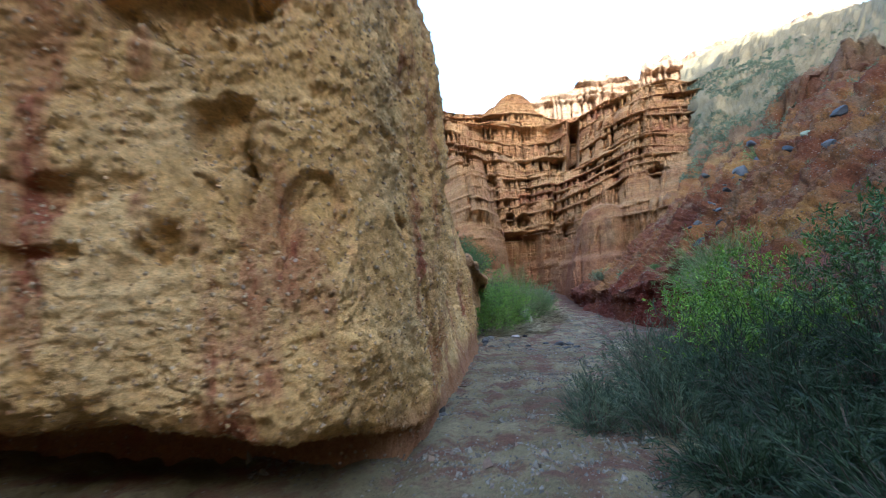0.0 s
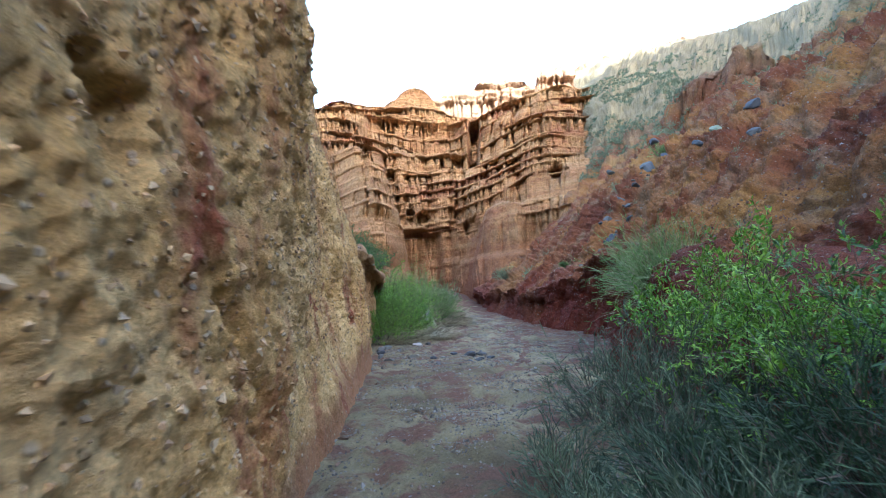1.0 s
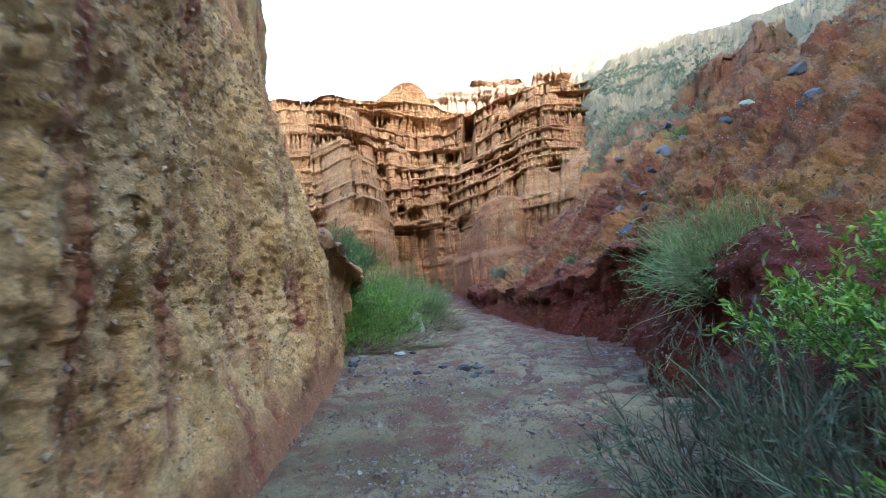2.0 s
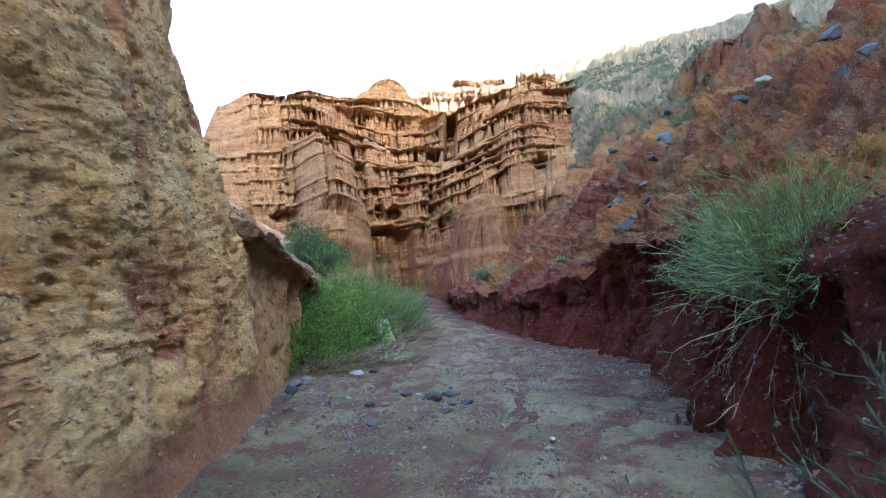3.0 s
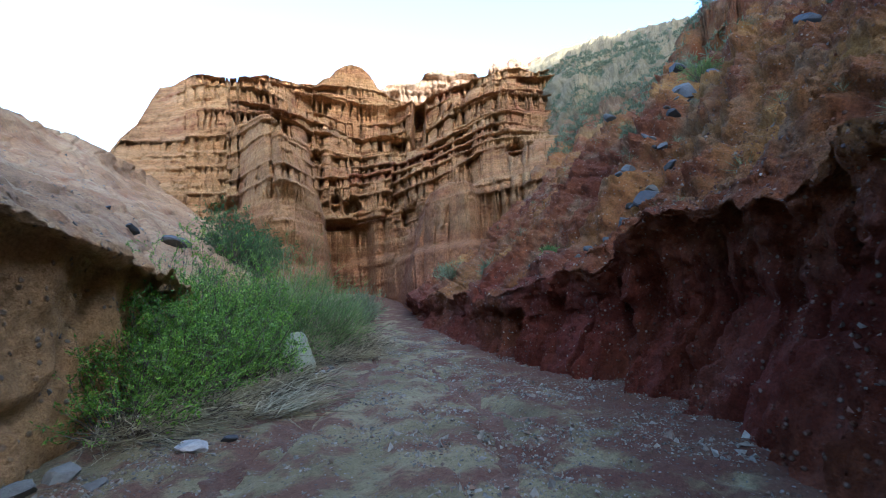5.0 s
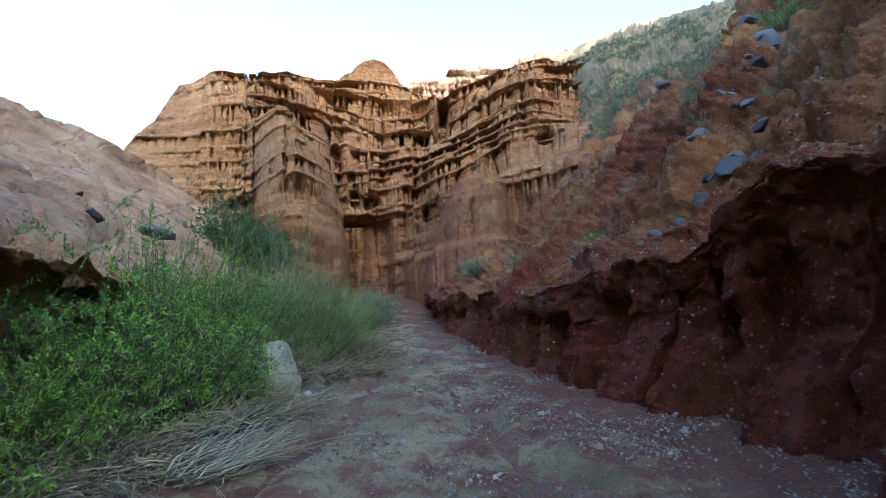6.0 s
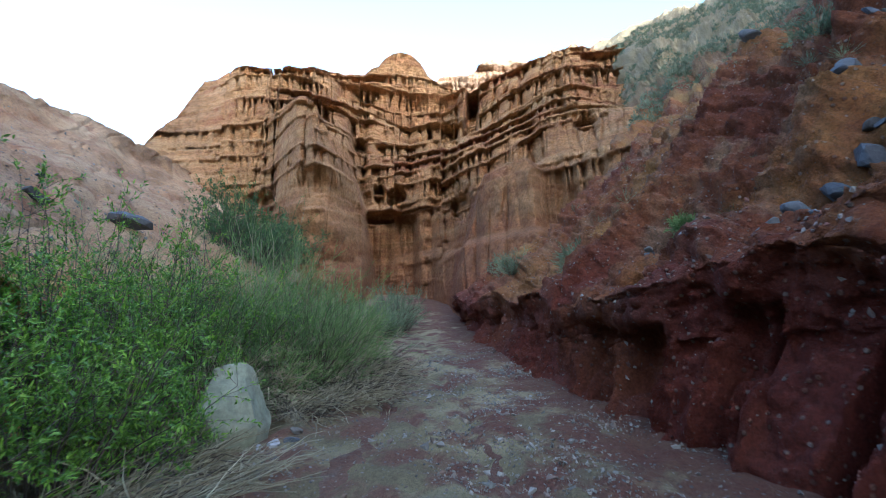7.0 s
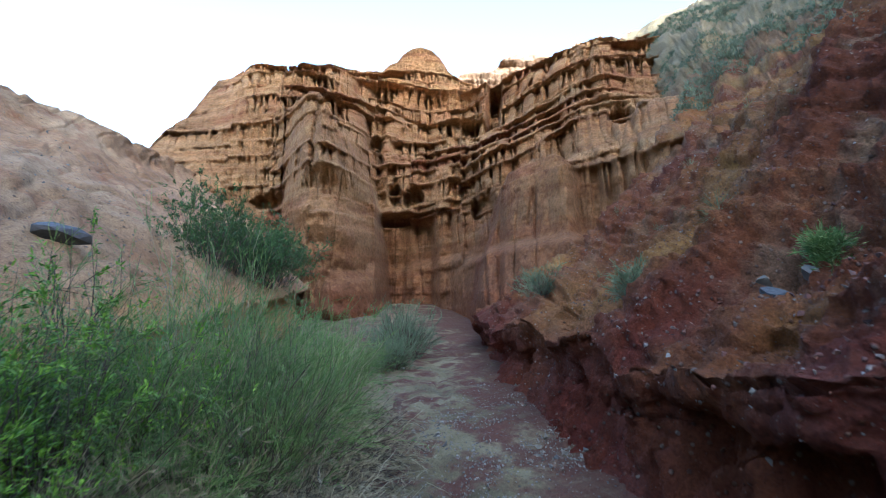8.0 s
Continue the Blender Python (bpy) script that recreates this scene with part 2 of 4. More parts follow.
# red clay left in the rills
for line, width in rill_lines:
    along_ = np.gradient(line, axis=0)
    side_ = np.stack([-along_[:, 1], along_[:, 0]], -1) / np.maximum(np.linalg.norm(along_, axis=1), 1e-9)[:, None]
    across = np.linspace(-1, 1, 9)
    edge_ = 1 + 0.35 * fbm(np.stack([line[:, 0] * 3, line[:, 1] * 3, line[:, 2]], -1), 0.5, 2)
    xy = line[:, None, :2] + side_[:, None] * (across[None, :] * (width * edge_)[:, None])[..., None]
    lift = 0.012 - 0.05 * np.abs(across) ** 3
    tagged(new("clay_rill", grid_mesh("clay_rill", np.concatenate([xy, (ground_z(xy[..., 0], xy[..., 1]) + lift[None, :])[..., None]], -1), M_CLAY)), "dried red clay in a shallow rill of the gravel", "clay", kind="structure")

# ---- wall_west: tall conglomerate wall with an undercut foot ----
W_FOOT = [(6, -24, -0.4), (-6, -18, -0.4), (-12, -6, -0.4), (-9, 4.9, -0.4), (-4.2, 6.9, -0.4), (-0.9, 5.6, -0.4), (0.6, 4.6, -0.4), (1.55, 4.9, -0.5), (2.75, 6.8, -0.5), (4.5, 9.8, -0.6), (7.2, 15.2, -0.6), (6.4, 17.6, -0.5), (-3, 19, -0.5)]
W_CAVE = [(6, -24, 0.4), (-6, -18, 0.4), (-12, -6, 0.4), (-9, 5.2, 0.4), (-4.2, 7.0, 0.4), (-0.9, 5.7, 0.35), (0.6, 4.7, 0.3), (1.5, 4.75, 0.15), (2.55, 6.65, 0.1), (4.25, 9.75, 0.05), (6.85, 14.9, 0.1), (6.0, 17.4, 0.2), (-3, 18.8, 0.4)]
W_LIP = [(6, -24, 0.8), (-6, -18, 0.8), (-12, -6, 0.8), (-9, 4.3, 0.8), (-4.4, 5.25, 0.85), (-1.5, 4.1, 0.78), (0.4, 3.46, 0.66), (1.5, 4.58, 0.5), (2.45, 6.45, 0.7), (3.95, 9.65, 0.8), (6.65, 14.5, 0.9), (5.8, 17.2, 0.8), (-3, 18.6, 0.8)]
W_LOW = [(6, -24, 2.5), (-6, -18, 2.5), (-12, -6, 2.5), (-9, 4.3, 2.5), (-4.4, 5.2, 2.5), (-1.5, 4.1, 2.5), (0.5, 3.6, 2.5), (1.35, 4.4, 2.5), (2.47, 6.1, 2.5), (3.6, 9.4, 2.5), (6.25, 14.1, 2.4), (5.2, 17.2, 2.4), (-3, 18.3, 2.5)]
W_MID = [(6, -25, 5), (-6, -19, 5), (-12.4, -6, 5), (-9.2, 4.6, 5), (-4.4, 5.4, 5), (-1.5, 4.2, 5), (0.4, 3.9, 5), (1.15, 4.6, 5), (2.3, 6.35, 5), (3.4, 9.65, 5), (5.6, 14.9, 5), (4.0, 17.4, 5), (-3, 18.3, 5)]
W_TOP = [(6, -27, 10), (-6, -21, 10), (-13, -6, 10), (-10, 5.4, 10), (-5, 6.2, 10), (-1.8, 5.0, 10), (-0.1, 4.8, 10), (0.4, 5.6, 10), (1.3, 7.4, 10), (2.4, 10.6, 10), (4.7, 15.0, 10), (2.5, 17.2, 10), (-3, 18, 10)]
W_BACK = [(6, -32, 13), (-8, -26, 13), (-18, -6, 13), (-13, 9, 13), (-8, 10, 13), (-5, 10, 12.5), (-4, 10, 12.5), (-3.5, 10.5, 12), (-3, 11.5, 12), (-1.5, 12.4, 12), (1.0, 15.4, 11.5), (0, 16.2, 11), (-5, 17.5, 11)]
wp = loft([W_FOOT, W_CAVE, W_LIP, W_LOW, W_MID, W_TOP, W_BACK], spread([0, 3.8, 11, 12], [30, 580, 16]), spread([0, 1, 2, 3, 4, 5, 6], [14, 20, 80, 90, 70, 10]))
wn_ = grid_normals(wp)
d = 0.15 * fbm(wp, 2.2, 3) + 0.05 * fbm(wp, 0.6, 3) + 0.026 * fbm(wp, 0.1, 3, gain=0.85)
# broken scale edges
d += 0.03 * np.round(fbm(wp + 3, 0.5, 3) * 3) / 3 + 0.014 * np.round(fbm(wp + 9, 0.16, 2) * 3) / 3
# washed-out hollows, and the larger ones one by one: centre, half width, half height, depth
d -= 0.05 * smooth(fbm(wp + 40, 0.7, 3, stretch=(1, 1, 0.7)), 0.4, 0.8)
twist = wp + 0.12 * np.stack([fbm(wp + k, 0.35, 3) for k in (5, 11, 23)], -1)
for x, y, z, w, h, deep in [(-0.16, 3.7, 2.62, 0.24, 0.34, 0.4), (0.02, 3.65, 2.3, 0.1, 0.34, 0.3), (-0.47, 3.8, 1.86, 0.22, 0.1, 0.3), (-0.68, 3.9, 2.78, 0.1, 0.12, 0.25), (-0.4, 3.8, 3.62, 0.62, 0.3, 0.7), (-0.12, 3.66, 1.42, 0.07, 0.28, 0.22), (-1.1, 4.05, 2.25, 0.4, 0.16, 0.22), (-1.4, 4.15, 1.8, 0.5, 0.14, 0.22), (1.3, 4.6, 3.1, 0.16, 0.5, 0.5), (1.32, 4.33, 2.1, 0.2, 0.17, 0.3), (1.8, 5.3, 2.7, 0.2, 0.25, 0.3), (2.5, 6.7, 3.4, 0.3, 0.35, 0.4), (2.95, 7.6, 1.3, 0.1, 0.6, 0.35), (3.2, 8.4, 4.6, 0.35, 0.3, 0.35), (4.9, 11.6, 0.9, 0.3, 0.25, 0.25)]:
    q = ((twist[..., 0] - x) ** 2 + (twist[..., 1] - y) ** 2) / w**2 + ((twist[..., 2] - z) / h) ** 2
    d -= 0.6 * deep * (1 - smooth(q + 0.5 * fbm(wp, 0.14, 3), 0.3, 1.3))
# a scaled-off arch
q = np.sqrt(((wp[..., 0] - 0.5) ** 2 + (wp[..., 1] - 3.45) ** 2) / 0.33**2 + ((wp[..., 2] - 2.02) / 0.45) ** 2)
d -= 0.09 * (1 - smooth(q, 0.9, 1.0)) * smooth(wp[..., 2], 1.3, 2.3)
# narrow vertical rills
rill = fbm(wp, 0.5, 2, stretch=(1, 1, 8))
d -= 0.1 * smooth(0.1 - np.abs(rill), 0, 0.1) * smooth(wp[..., 1] + wp[..., 0], 5.2, 7)
wp = wp + wn_ * (d * smooth(wp[..., 2], -0.4, 0.5))[..., None]
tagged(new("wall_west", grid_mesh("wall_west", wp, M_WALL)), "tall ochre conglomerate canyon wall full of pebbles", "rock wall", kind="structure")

# ---- slope_west: undercut bank and pale hill behind the bushes ----
H_FOOT = [(3.4, 13.4, -0.8), (6.7, 14.5, -0.8), (7.7, 16.2, -0.8), (8.75, 18.8, -0.6), (10.2, 22.2, -0.6), (15.3, 31, -0.4), (18.6, 38.4, 0.0), (21, 45, 0.6)]
H_CAVE = [(3.2, 13.6, 1.3), (6.05, 14.0, 1.3), (7.38, 16.15, 1.2), (8.9, 18.85, 0.9), (10.05, 22.3, 0.8), (14.5, 31.4, 1.0), (17.8, 38.8, 1.4), (20.2, 45.4, 2.0)]
H_RIM = [(3.2, 13.4, 2.6), (6.1, 13.9, 2.45), (7.55, 16.1, 2.2), (9.15, 18.9, 1.75), (10.5, 21.8, 1.4), (14.8, 31, 1.9), (18, 38.4, 2.4), (20.4, 45, 3)]
H_UNDER = under(H_RIM, H_CAVE, 0.6, 0.16)
H_MID = [(0, 16.4, 5.0), (4.2, 17.4, 4.3), (5.2, 19.6, 4.3), (6.7, 22.9, 4.0), (8.6, 27, 4.3), (12.4, 33.5, 4.4), (15.4, 40, 5.2), (17.6, 47, 6)]
H_UP = [(-5, 26, 9.2), (-1, 28, 8.3), (1, 31, 7.9), (4.4, 35, 7.9), (7, 38, 8.1), (10, 41, 8.3), (12, 45, 8.6), (15, 50, 9)]
H_CREST = [(-6, 36, 13.5), (0, 39, 12.6), (3, 41, 11.8), (6.7, 43, 10.9), (9, 45, 10.6), (11, 46.5, 10.2), (12.4, 48, 9.9), (14.5, 52, 10)]
H_BACK = [(-6, 48, 9), (0, 51, 8), (3, 53, 7), (6, 55, 6), (8, 56, 6), (10, 57, 6), (12, 58, 5), (14, 60, 5)]
hp = loft([H_FOOT, H_CAVE, H_UNDER, H_RIM, H_MID, H_UP, H_CREST, H_BACK], spread([0, 1, 3, 7], [40, 160, 160]), spread([0, 1, 2, 3, 4, 5, 6, 7], [30, 20, 16, 60, 60, 30, 5]))
hn = grid_normals(hp)
low = smooth(-hp[..., 2], -3.2, -2.2)
d = (0.26 - 0.1 * low) * fbm(hp, 3.0, 4) + 0.06 * fbm(hp, 0.5, 4, gain=0.65) + 0.045 * np.round(fbm(hp, 0.9, 3) * 4) / 4
d -= 0.16 * smooth(0.15 - np.abs(fbm(hp, 1.4, 2, stretch=(1, 2.4, 2))), 0, 0.15)
d += low * 0.11 * fbm(hp, 0.5, 2, stretch=(1, 1, 5))
hp = hp + hn * d[..., None]
tagged(new("slope_west", grid_mesh("slope_west", hp, M_HILL)), "pale eroded hillside above an undercut clay bank", "hillside", kind="structure")

# ---- slope_east: red undercut bank and stony slope ----
R_FOOT = [(0, -18, -0.6), (2.6, -4, -0.6), (4.3, 3.2, -0.6), (9.2, 8.7, -0.8), (13.7, 12.7, -0.9), (15.3, 16.6, -0.9), (17.25, 21.9, -0.8), (20.8, 29, -0.8), (24.5, 34, -1.5)]
R_CAVE = [(1, -18, 0.6), (4.6, -4.2, 0.4), (6.3, 3.0, 0.25), (9.9, 8.5, 0.6), (14.65, 12.2, 0.8), (15.75, 16.5, 0.5), (17.85, 21.6, 0.4), (21.5, 28.8, 0.2), (25, 33.6, -0.5)]
R_RIM = [(2, -18, 1.5), (6, -4.5, 1.8), (8.6, 3.5, 1.7), (10.2, 8.4, 1.85), (14.1, 12.3, 2.3), (15.45, 16.5, 1.4), (17.6, 21.7, 0.95), (21.0, 28.9, 1.0), (24.8, 33.6, 0.2)]
R_UNDER = under(R_RIM, R_CAVE, 0.6, 0.35)
R_TOP = [(r[0] + 0.07 * (c[0] - r[0]), r[1] + 0.07 * (c[1] - r[1]), r[2] + 0.14) for r, c in zip(R_RIM, [(5, -19), (8.5, -5), (11.6, 3.3), (13.8, 8.1), (16.4, 11.3), (17.8, 15.5), (19.7, 20.5), (23.4, 28.0), (27.5, 33.4)])]
R_LOW = [(5, -19, 3), (8.5, -5, 3.5), (11.6, 3.3, 3.7), (13.8, 8.1, 3.7), (16.4, 11.3, 4.3), (17.8, 15.5, 3.3), (19.7, 20.5, 2.9), (23.4, 28.0, 2.4), (27.5, 33.4, 2.4)]
R_MID = [(9, -20, 6.5), (13, -6, 7), (16, 2.8, 7.2), (18.4, 7.8, 7), (20.2, 12.1, 7.1), (21.4, 15.6, 6.9), (23.4, 20.6, 6.2), (27.3, 27.6, 5.6), (32.5, 34, 6.5)]
R_UP = [(14, -20, 10), (18, -7, 10.5), (21, 2.5, 10.5), (24, 7.8, 10.5), (26, 12.6, 10.4), (27.5, 17.4, 10), (32, 23.6, 9.8), (37, 31.4, 12.2), (42, 37, 13.5)]
R_CREST = [(34, -26, 34), (38, -12, 32), (40, -2, 27), (40, 7, 20.5), (40, 14, 16.8), (44, 21, 17.4), (52, 33, 23.5), (58, 46, 28.5), (64, 58, 30)]
R_BACK = [(60, -110, 42), (112, -60, 42), (116, -24, 39), (112, 4, 40), (96, 24, 40.5), (92, 38, 40), (96, 52, 43), (94, 64, 44.5), (86, 72, 43)]
R_END = [(80, -160, -2), (150, -90, -2), (160, -30, -2), (150, 6, -2), (130, 24, -2), (124, 38, -2), (126, 52, -2), (124, 64, -2), (110, 84, -2)]
r_us, r_vs = spread([0, 2, 3, 5, 7, 8], [24, 60, 300, 230, 30]), spread([0, 1, 2, 3, 4, 5, 6, 7, 8, 9, 10], [38, 20, 14, 8, 74, 74, 56, 44, 20, 2])
rp = loft([R_FOOT, R_CAVE, R_UNDER, R_RIM, R_TOP, R_LOW, R_MID, R_UP, R_CREST, R_BACK, R_END], r_us, r_vs)
# bays and noses along the bank
run = np.broadcast_to(r_us[:, None] * 5.0, rp.shape[:2])
weight = np.broadcast_to((smooth(r_vs, 0.2, 1.5) * (1 - smooth(r_vs, 3.6, 5.0)))[None, :], rp.shape[:2])
top_w = np.broadcast_to((smooth(r_vs, 1.6, 2.6) * (1 - smooth(r_vs, 3.8, 5.0)))[None, :], rp.shape[:2])
nose = fbm(np.stack([run, run * 0, run * 0 + 2], -1), 1.9, 3, gain=0.6)
rp = rp + np.array([-0.88, 0.46, 0.0]) * (weight * (0.32 * nose - 0.1) + top_w * 0.1 * fbm(rp, 0.7, 3))[..., None]
rp[..., 2] += top_w * (0.3 * fbm(np.stack([run, run * 0, run * 0 + 12], -1), 1.4, 3) + 0.1 * fbm(rp, 0.5, 2))
# the steep knoll on the slope
k = np.hypot((rp[..., 0] - 29.9) / 3.4, (rp[..., 1] - 17.0) / 2.5) + 0.12 * fbm(rp * (1, 1, 0.3), 1.2, 3)
rp[..., 2] += 2.0 * (1 - smooth(k, 0.6, 1.02))
rn = grid_normals(rp)
far = smooth(np.hypot(rp[..., 0] - 8, rp[..., 1] - 10), 15, 60)
face = np.broadcast_to((1 - smooth(r_vs, 2.2, 3.0))[None, :], rp.shape[:2])
run = np.broadcast_to(r_us[:, None] * 5.0, rp.shape[:2])
open_ = np.broadcast_to(smooth(r_vs, 3.3, 4.7)[None, :], rp.shape[:2])
d = (0.1 + 0.06 * open_ + 0.5 * far) * fbm(rp, 2.6, 4) + (0.06 + 0.1 * far) * fbm(rp, 0.5, 4, gain=0.7) - 0.3 * far - 0.08
# sharp ribs running down the slope, broad gullies between
down = np.stack([run, rp[..., 2] * 0.14, rp[..., 2] * 0], -1) + 0.3 * fbm(rp, 1.6, 2)[..., None]
ridge = 0.4 - 1.2 * np.abs(fbm(down, 2.3, 3, gain=0.5))
d += 1.0 * (1 - 0.6 * far) * open_ * ridge
# shelves and broken blocks
step = fbm(np.stack([run * 0.08, run * 0, rp[..., 2] + 0.5 * fbm(rp, 2.5, 2)], -1), 0.8, 3)
d += 0.16 * smooth(step, 0.05, 0.12) * open_ * (1 - 0.6 * far)
d += (0.06 * np.round(fbm(rp + 7, 0.9, 3) * 4) / 4 + 0.05 * np.round(fbm(rp + 3, 0.35, 3, gain=0.7) * 4) / 4 + 0.05 * fbm(rp + 13, 0.14, 3, gain=0.7)) * (0.3 + 0.7 * open_)
d += open_ * (1 - 0.7 * far) * 0.26 * (0.32 - np.abs(fbm(rp + 21, 1.3, 4, gain=0.65)))
d += (0.3 + 0.7 * open_) * (1 - 0.5 * far) * 0.04 * fbm(rp + 5, 0.2, 3, gain=0.85)
d += face * 0.07 * fbm(rp + 2, 0.4, 3, gain=0.65)
# pillars on the bank's face
pillar = fbm(np.stack([run, rp[..., 2] * 0.15, rp[..., 2] * 0 + 4], -1), 0.6, 2)
shaft = np.broadcast_to((1 - smooth(r_vs, 1.5, 2.2))[None, :], rp.shape[:2])
d += shaft * (0.34 * smooth(pillar, 0.05, 0.22) - 0.1)
d -= shaft * 0.16 * smooth(0.14 - np.abs(fbm(np.stack([run, rp[..., 2] * 0.1, run * 0 + 8], -1), 0.3, 2)), 0, 0.14)
d *= np.broadcast_to(smooth(-r_vs, -9.0, -8.4)[None, :], rp.shape[:2])
rp = rp + rn * d[..., None]
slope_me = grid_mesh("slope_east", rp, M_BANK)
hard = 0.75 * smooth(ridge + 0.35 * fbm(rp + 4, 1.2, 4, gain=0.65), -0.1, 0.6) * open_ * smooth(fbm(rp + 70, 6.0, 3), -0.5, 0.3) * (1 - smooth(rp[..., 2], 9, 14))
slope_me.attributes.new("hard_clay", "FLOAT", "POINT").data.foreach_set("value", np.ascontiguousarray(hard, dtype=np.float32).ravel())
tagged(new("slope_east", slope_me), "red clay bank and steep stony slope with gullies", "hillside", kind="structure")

# ---- cliff: layered amphitheatre at the bend, round the point (8, 10) ----
TH = [0, 4, 7, 10, 12.5, 15.6, 16.0, 17, 19, 21, 23, 25, 29, 32, 35, 37.5, 41, 46, 52, 58]
BEND = [
    (0, [36, 35, 35, 35.5, 36, 37, 37, 36.5, 35, 34.6, 35, 36, 35.5, 34, 27, 25.5, 24, 23, 22.5, 24]),
    (5, [39, 38, 38, 39, 40, 39.5, 39.5, 38.5, 36.5, 35.4, 36, 38.4, 38, 36.5, 34, 31, 29, 26.5, 25.5, 27]),
    (10, [45, 44, 44, 43, 43, 42, 42, 41, 38.5, 37, 39.5, 43.5, 44, 43, 39, 37.5, 36, 34, 33, 34]),
    (15, [52, 50, 49, 48, 47, 46, 46, 45.5, 44, 44.5, 47, 50, 54, 53, 51, 49, 46, 42.5, 41, 42]),
    (20, [62, 60, 57, 55, 53, 52, 52, 52, 52, 53, 54, 56, 61, 61, 59, 57.5, 53.5, 50, 47, 48]),
    (26, [72, 70, 66, 64, 63, 63, 63, 62, 62, 62, 63, 64, 67, 67.5, 67, 66.5, 64, 60, 57, 57]),
]
RIM_T = [0, 4, 7, 10, 12.5, 15.5, 15.65, 16.35, 16.5, 18, 19.5, 21, 23, 25, 26.3, 27.2, 28.2, 29.2, 30.2, 31.2, 32, 33.5, 35, 37.5, 41, 46, 49, 52, 58]
RIM_Z = [9, 12, 18, 29.6, 30.6, 31.2, 28.6, 28.4, 31, 32, 32.5, 31.4, 30.9, 31.0, 32.0, 32.9, 33.5, 33.7, 33.4, 32.5, 30.8, 29.8, 29.5, 30, 31.5, 31.8, 32.4, 31, 26]
RIM_R = [80, 78, 74, 75, 76, 76, 76, 75, 74, 73, 72, 71, 69, 70, 73, 75, 73, 70, 66, 62]
NT, NZ = 880, 430
th = np.linspace(1, 57, NT)


def ease(x, xs, ys):
    """Smooth curve through a few values."""
    xs, ys = np.array(xs, float), np.array(ys, float)
    m = np.gradient(ys, xs)
    i = np.clip(np.searchsorted(xs, x) - 1, 0, len(xs) - 2)
    h = xs[i + 1] - xs[i]
    t = (x - xs[i]) / h
    return (2 * t**3 - 3 * t**2 + 1) * ys[i] + (t**3 - 2 * t**2 + t) * h * m[i] + (3 * t**2 - 2 * t**3) * ys[i + 1] + (t**3 - t**2) * h * m[i + 1]


def bend_xyz(t, r, z):
    a = np.radians(t)
    return np.stack([8 + r * np.sin(a), 10 + r * np.cos(a), z], -1)


rim_z, rim_r = np.interp(th, RIM_T, RIM_Z), ease(th, TH, RIM_R)
levels = [b[0] for b in BEND]
radii = np.array([ease(th, TH, b[1]) for b in BEND])
zz = np.linspace(0, 1, NZ)[None, :] * (rim_z[:, None] + 1) - 1
tt = np.broadcast_to(th[:, None], zz.shape)
cp = bend_xyz(tt, 48 + zz * 0.8, zz)
arc = tt * 0.85
zero = zz * 0
# beds: each has a hard cap over a soft band that is eaten back into columns
fault = np.round(1.3 * gnoise(np.stack([arc / 7.5, zero, zero + 5], -1))) * 0.35
zs = zz + fault + 0.35 * fbm(cp, 22, 2, stretch=(1, 1, 4)) + 0.05 * fbm(cp, 2.0, 2, stretch=(1, 1, 4)) - 2.4 * smooth(tt, 34, 46) * smooth(zz, 6, 12)
BEDS = [-3, 4.0, 6.8, 7.7, 9.3, 10.6, 11.9, 13.3, 15.0, 16.0, 18.4, 19.3, 20.8, 23.6, 24.5, 27.3, 28.3, 29.8, 31.8, 35, 38]
warped = np.interp(zs, BEDS, np.arange(len(BEDS)))
bed = np.floor(warped)
ph = warped - bed
thick = np.diff(BEDS + [42])[np.clip(bed.astype(int), 0, len(BEDS) - 1)]
# each bed stands nearly upright and the next one is set back on a bench
up = ph + (0.3 * ph + 0.7 * smooth(ph, 0.9, 1.0) - ph) * (0.35 + 0.65 * smooth(zz, 3, 6)) * smooth(tt, 9, 13)
stand = zz + (up - ph) * thick
rr = np.empty_like(zz)
for i in range(NT):
    rr[i] = np.interp(stand[i], levels + [max(rim_z[i], 26.5)], np.r_[radii[:, i], rim_r[i]])
cap = np.clip(1 - 0.33 / thick, 0.55, 0.9) + 0.07 * gnoise(np.stack([bed * 0.71, arc / 5, zero], -1))
strong = np.clip(0.7 + 0.9 * fbm(np.stack([bed * 1.37, arc / 5.0, zero + 3], -1), 1.0, 2), 0.2, 1.25)
lane = arc + 0.12 * gnoise(np.stack([arc / 0.5, zz / 1.2, zero], -1))
col = np.abs(fbm(np.stack([lane, bed * 7.7, zz * 0.1], -1), 0.7, 2, gain=0.35)) + 0.14 * fbm(np.stack([arc, bed * 3.1, zero], -1), 3.0, 2)
gap = smooth(0.3 - col, 0, 0.18)
in_soft = 1 - smooth(ph, cap - 0.03, cap + 0.03)
rise = np.clip(ph / cap, 0, 1)
plain = smooth(tt, 36.4, 37.4) * (1 - smooth(tt, 42.5, 44.5)) * (1 - smooth(zz + 0.3 * np.abs(tt - 40), 8.2, 9.2))
plain = np.maximum(plain, 0.75 * (1 - smooth(tt, 13.5, 18)))
plain = np.maximum(plain, 0.9 * smooth(tt, 17.5, 19) * (1 - smooth(tt, 25, 26)) * (1 - smooth(zz, 8, 10)))
plain = np.maximum(plain, 0.55 * smooth(tt, 16, 17.5) * (1 - smooth(tt, 22, 24)) * (1 - smooth(zz, 15, 18)))
plain = np.maximum(plain, 0.5 * smooth(tt, 43, 45) * (1 - smooth(zz, 13, 16)))
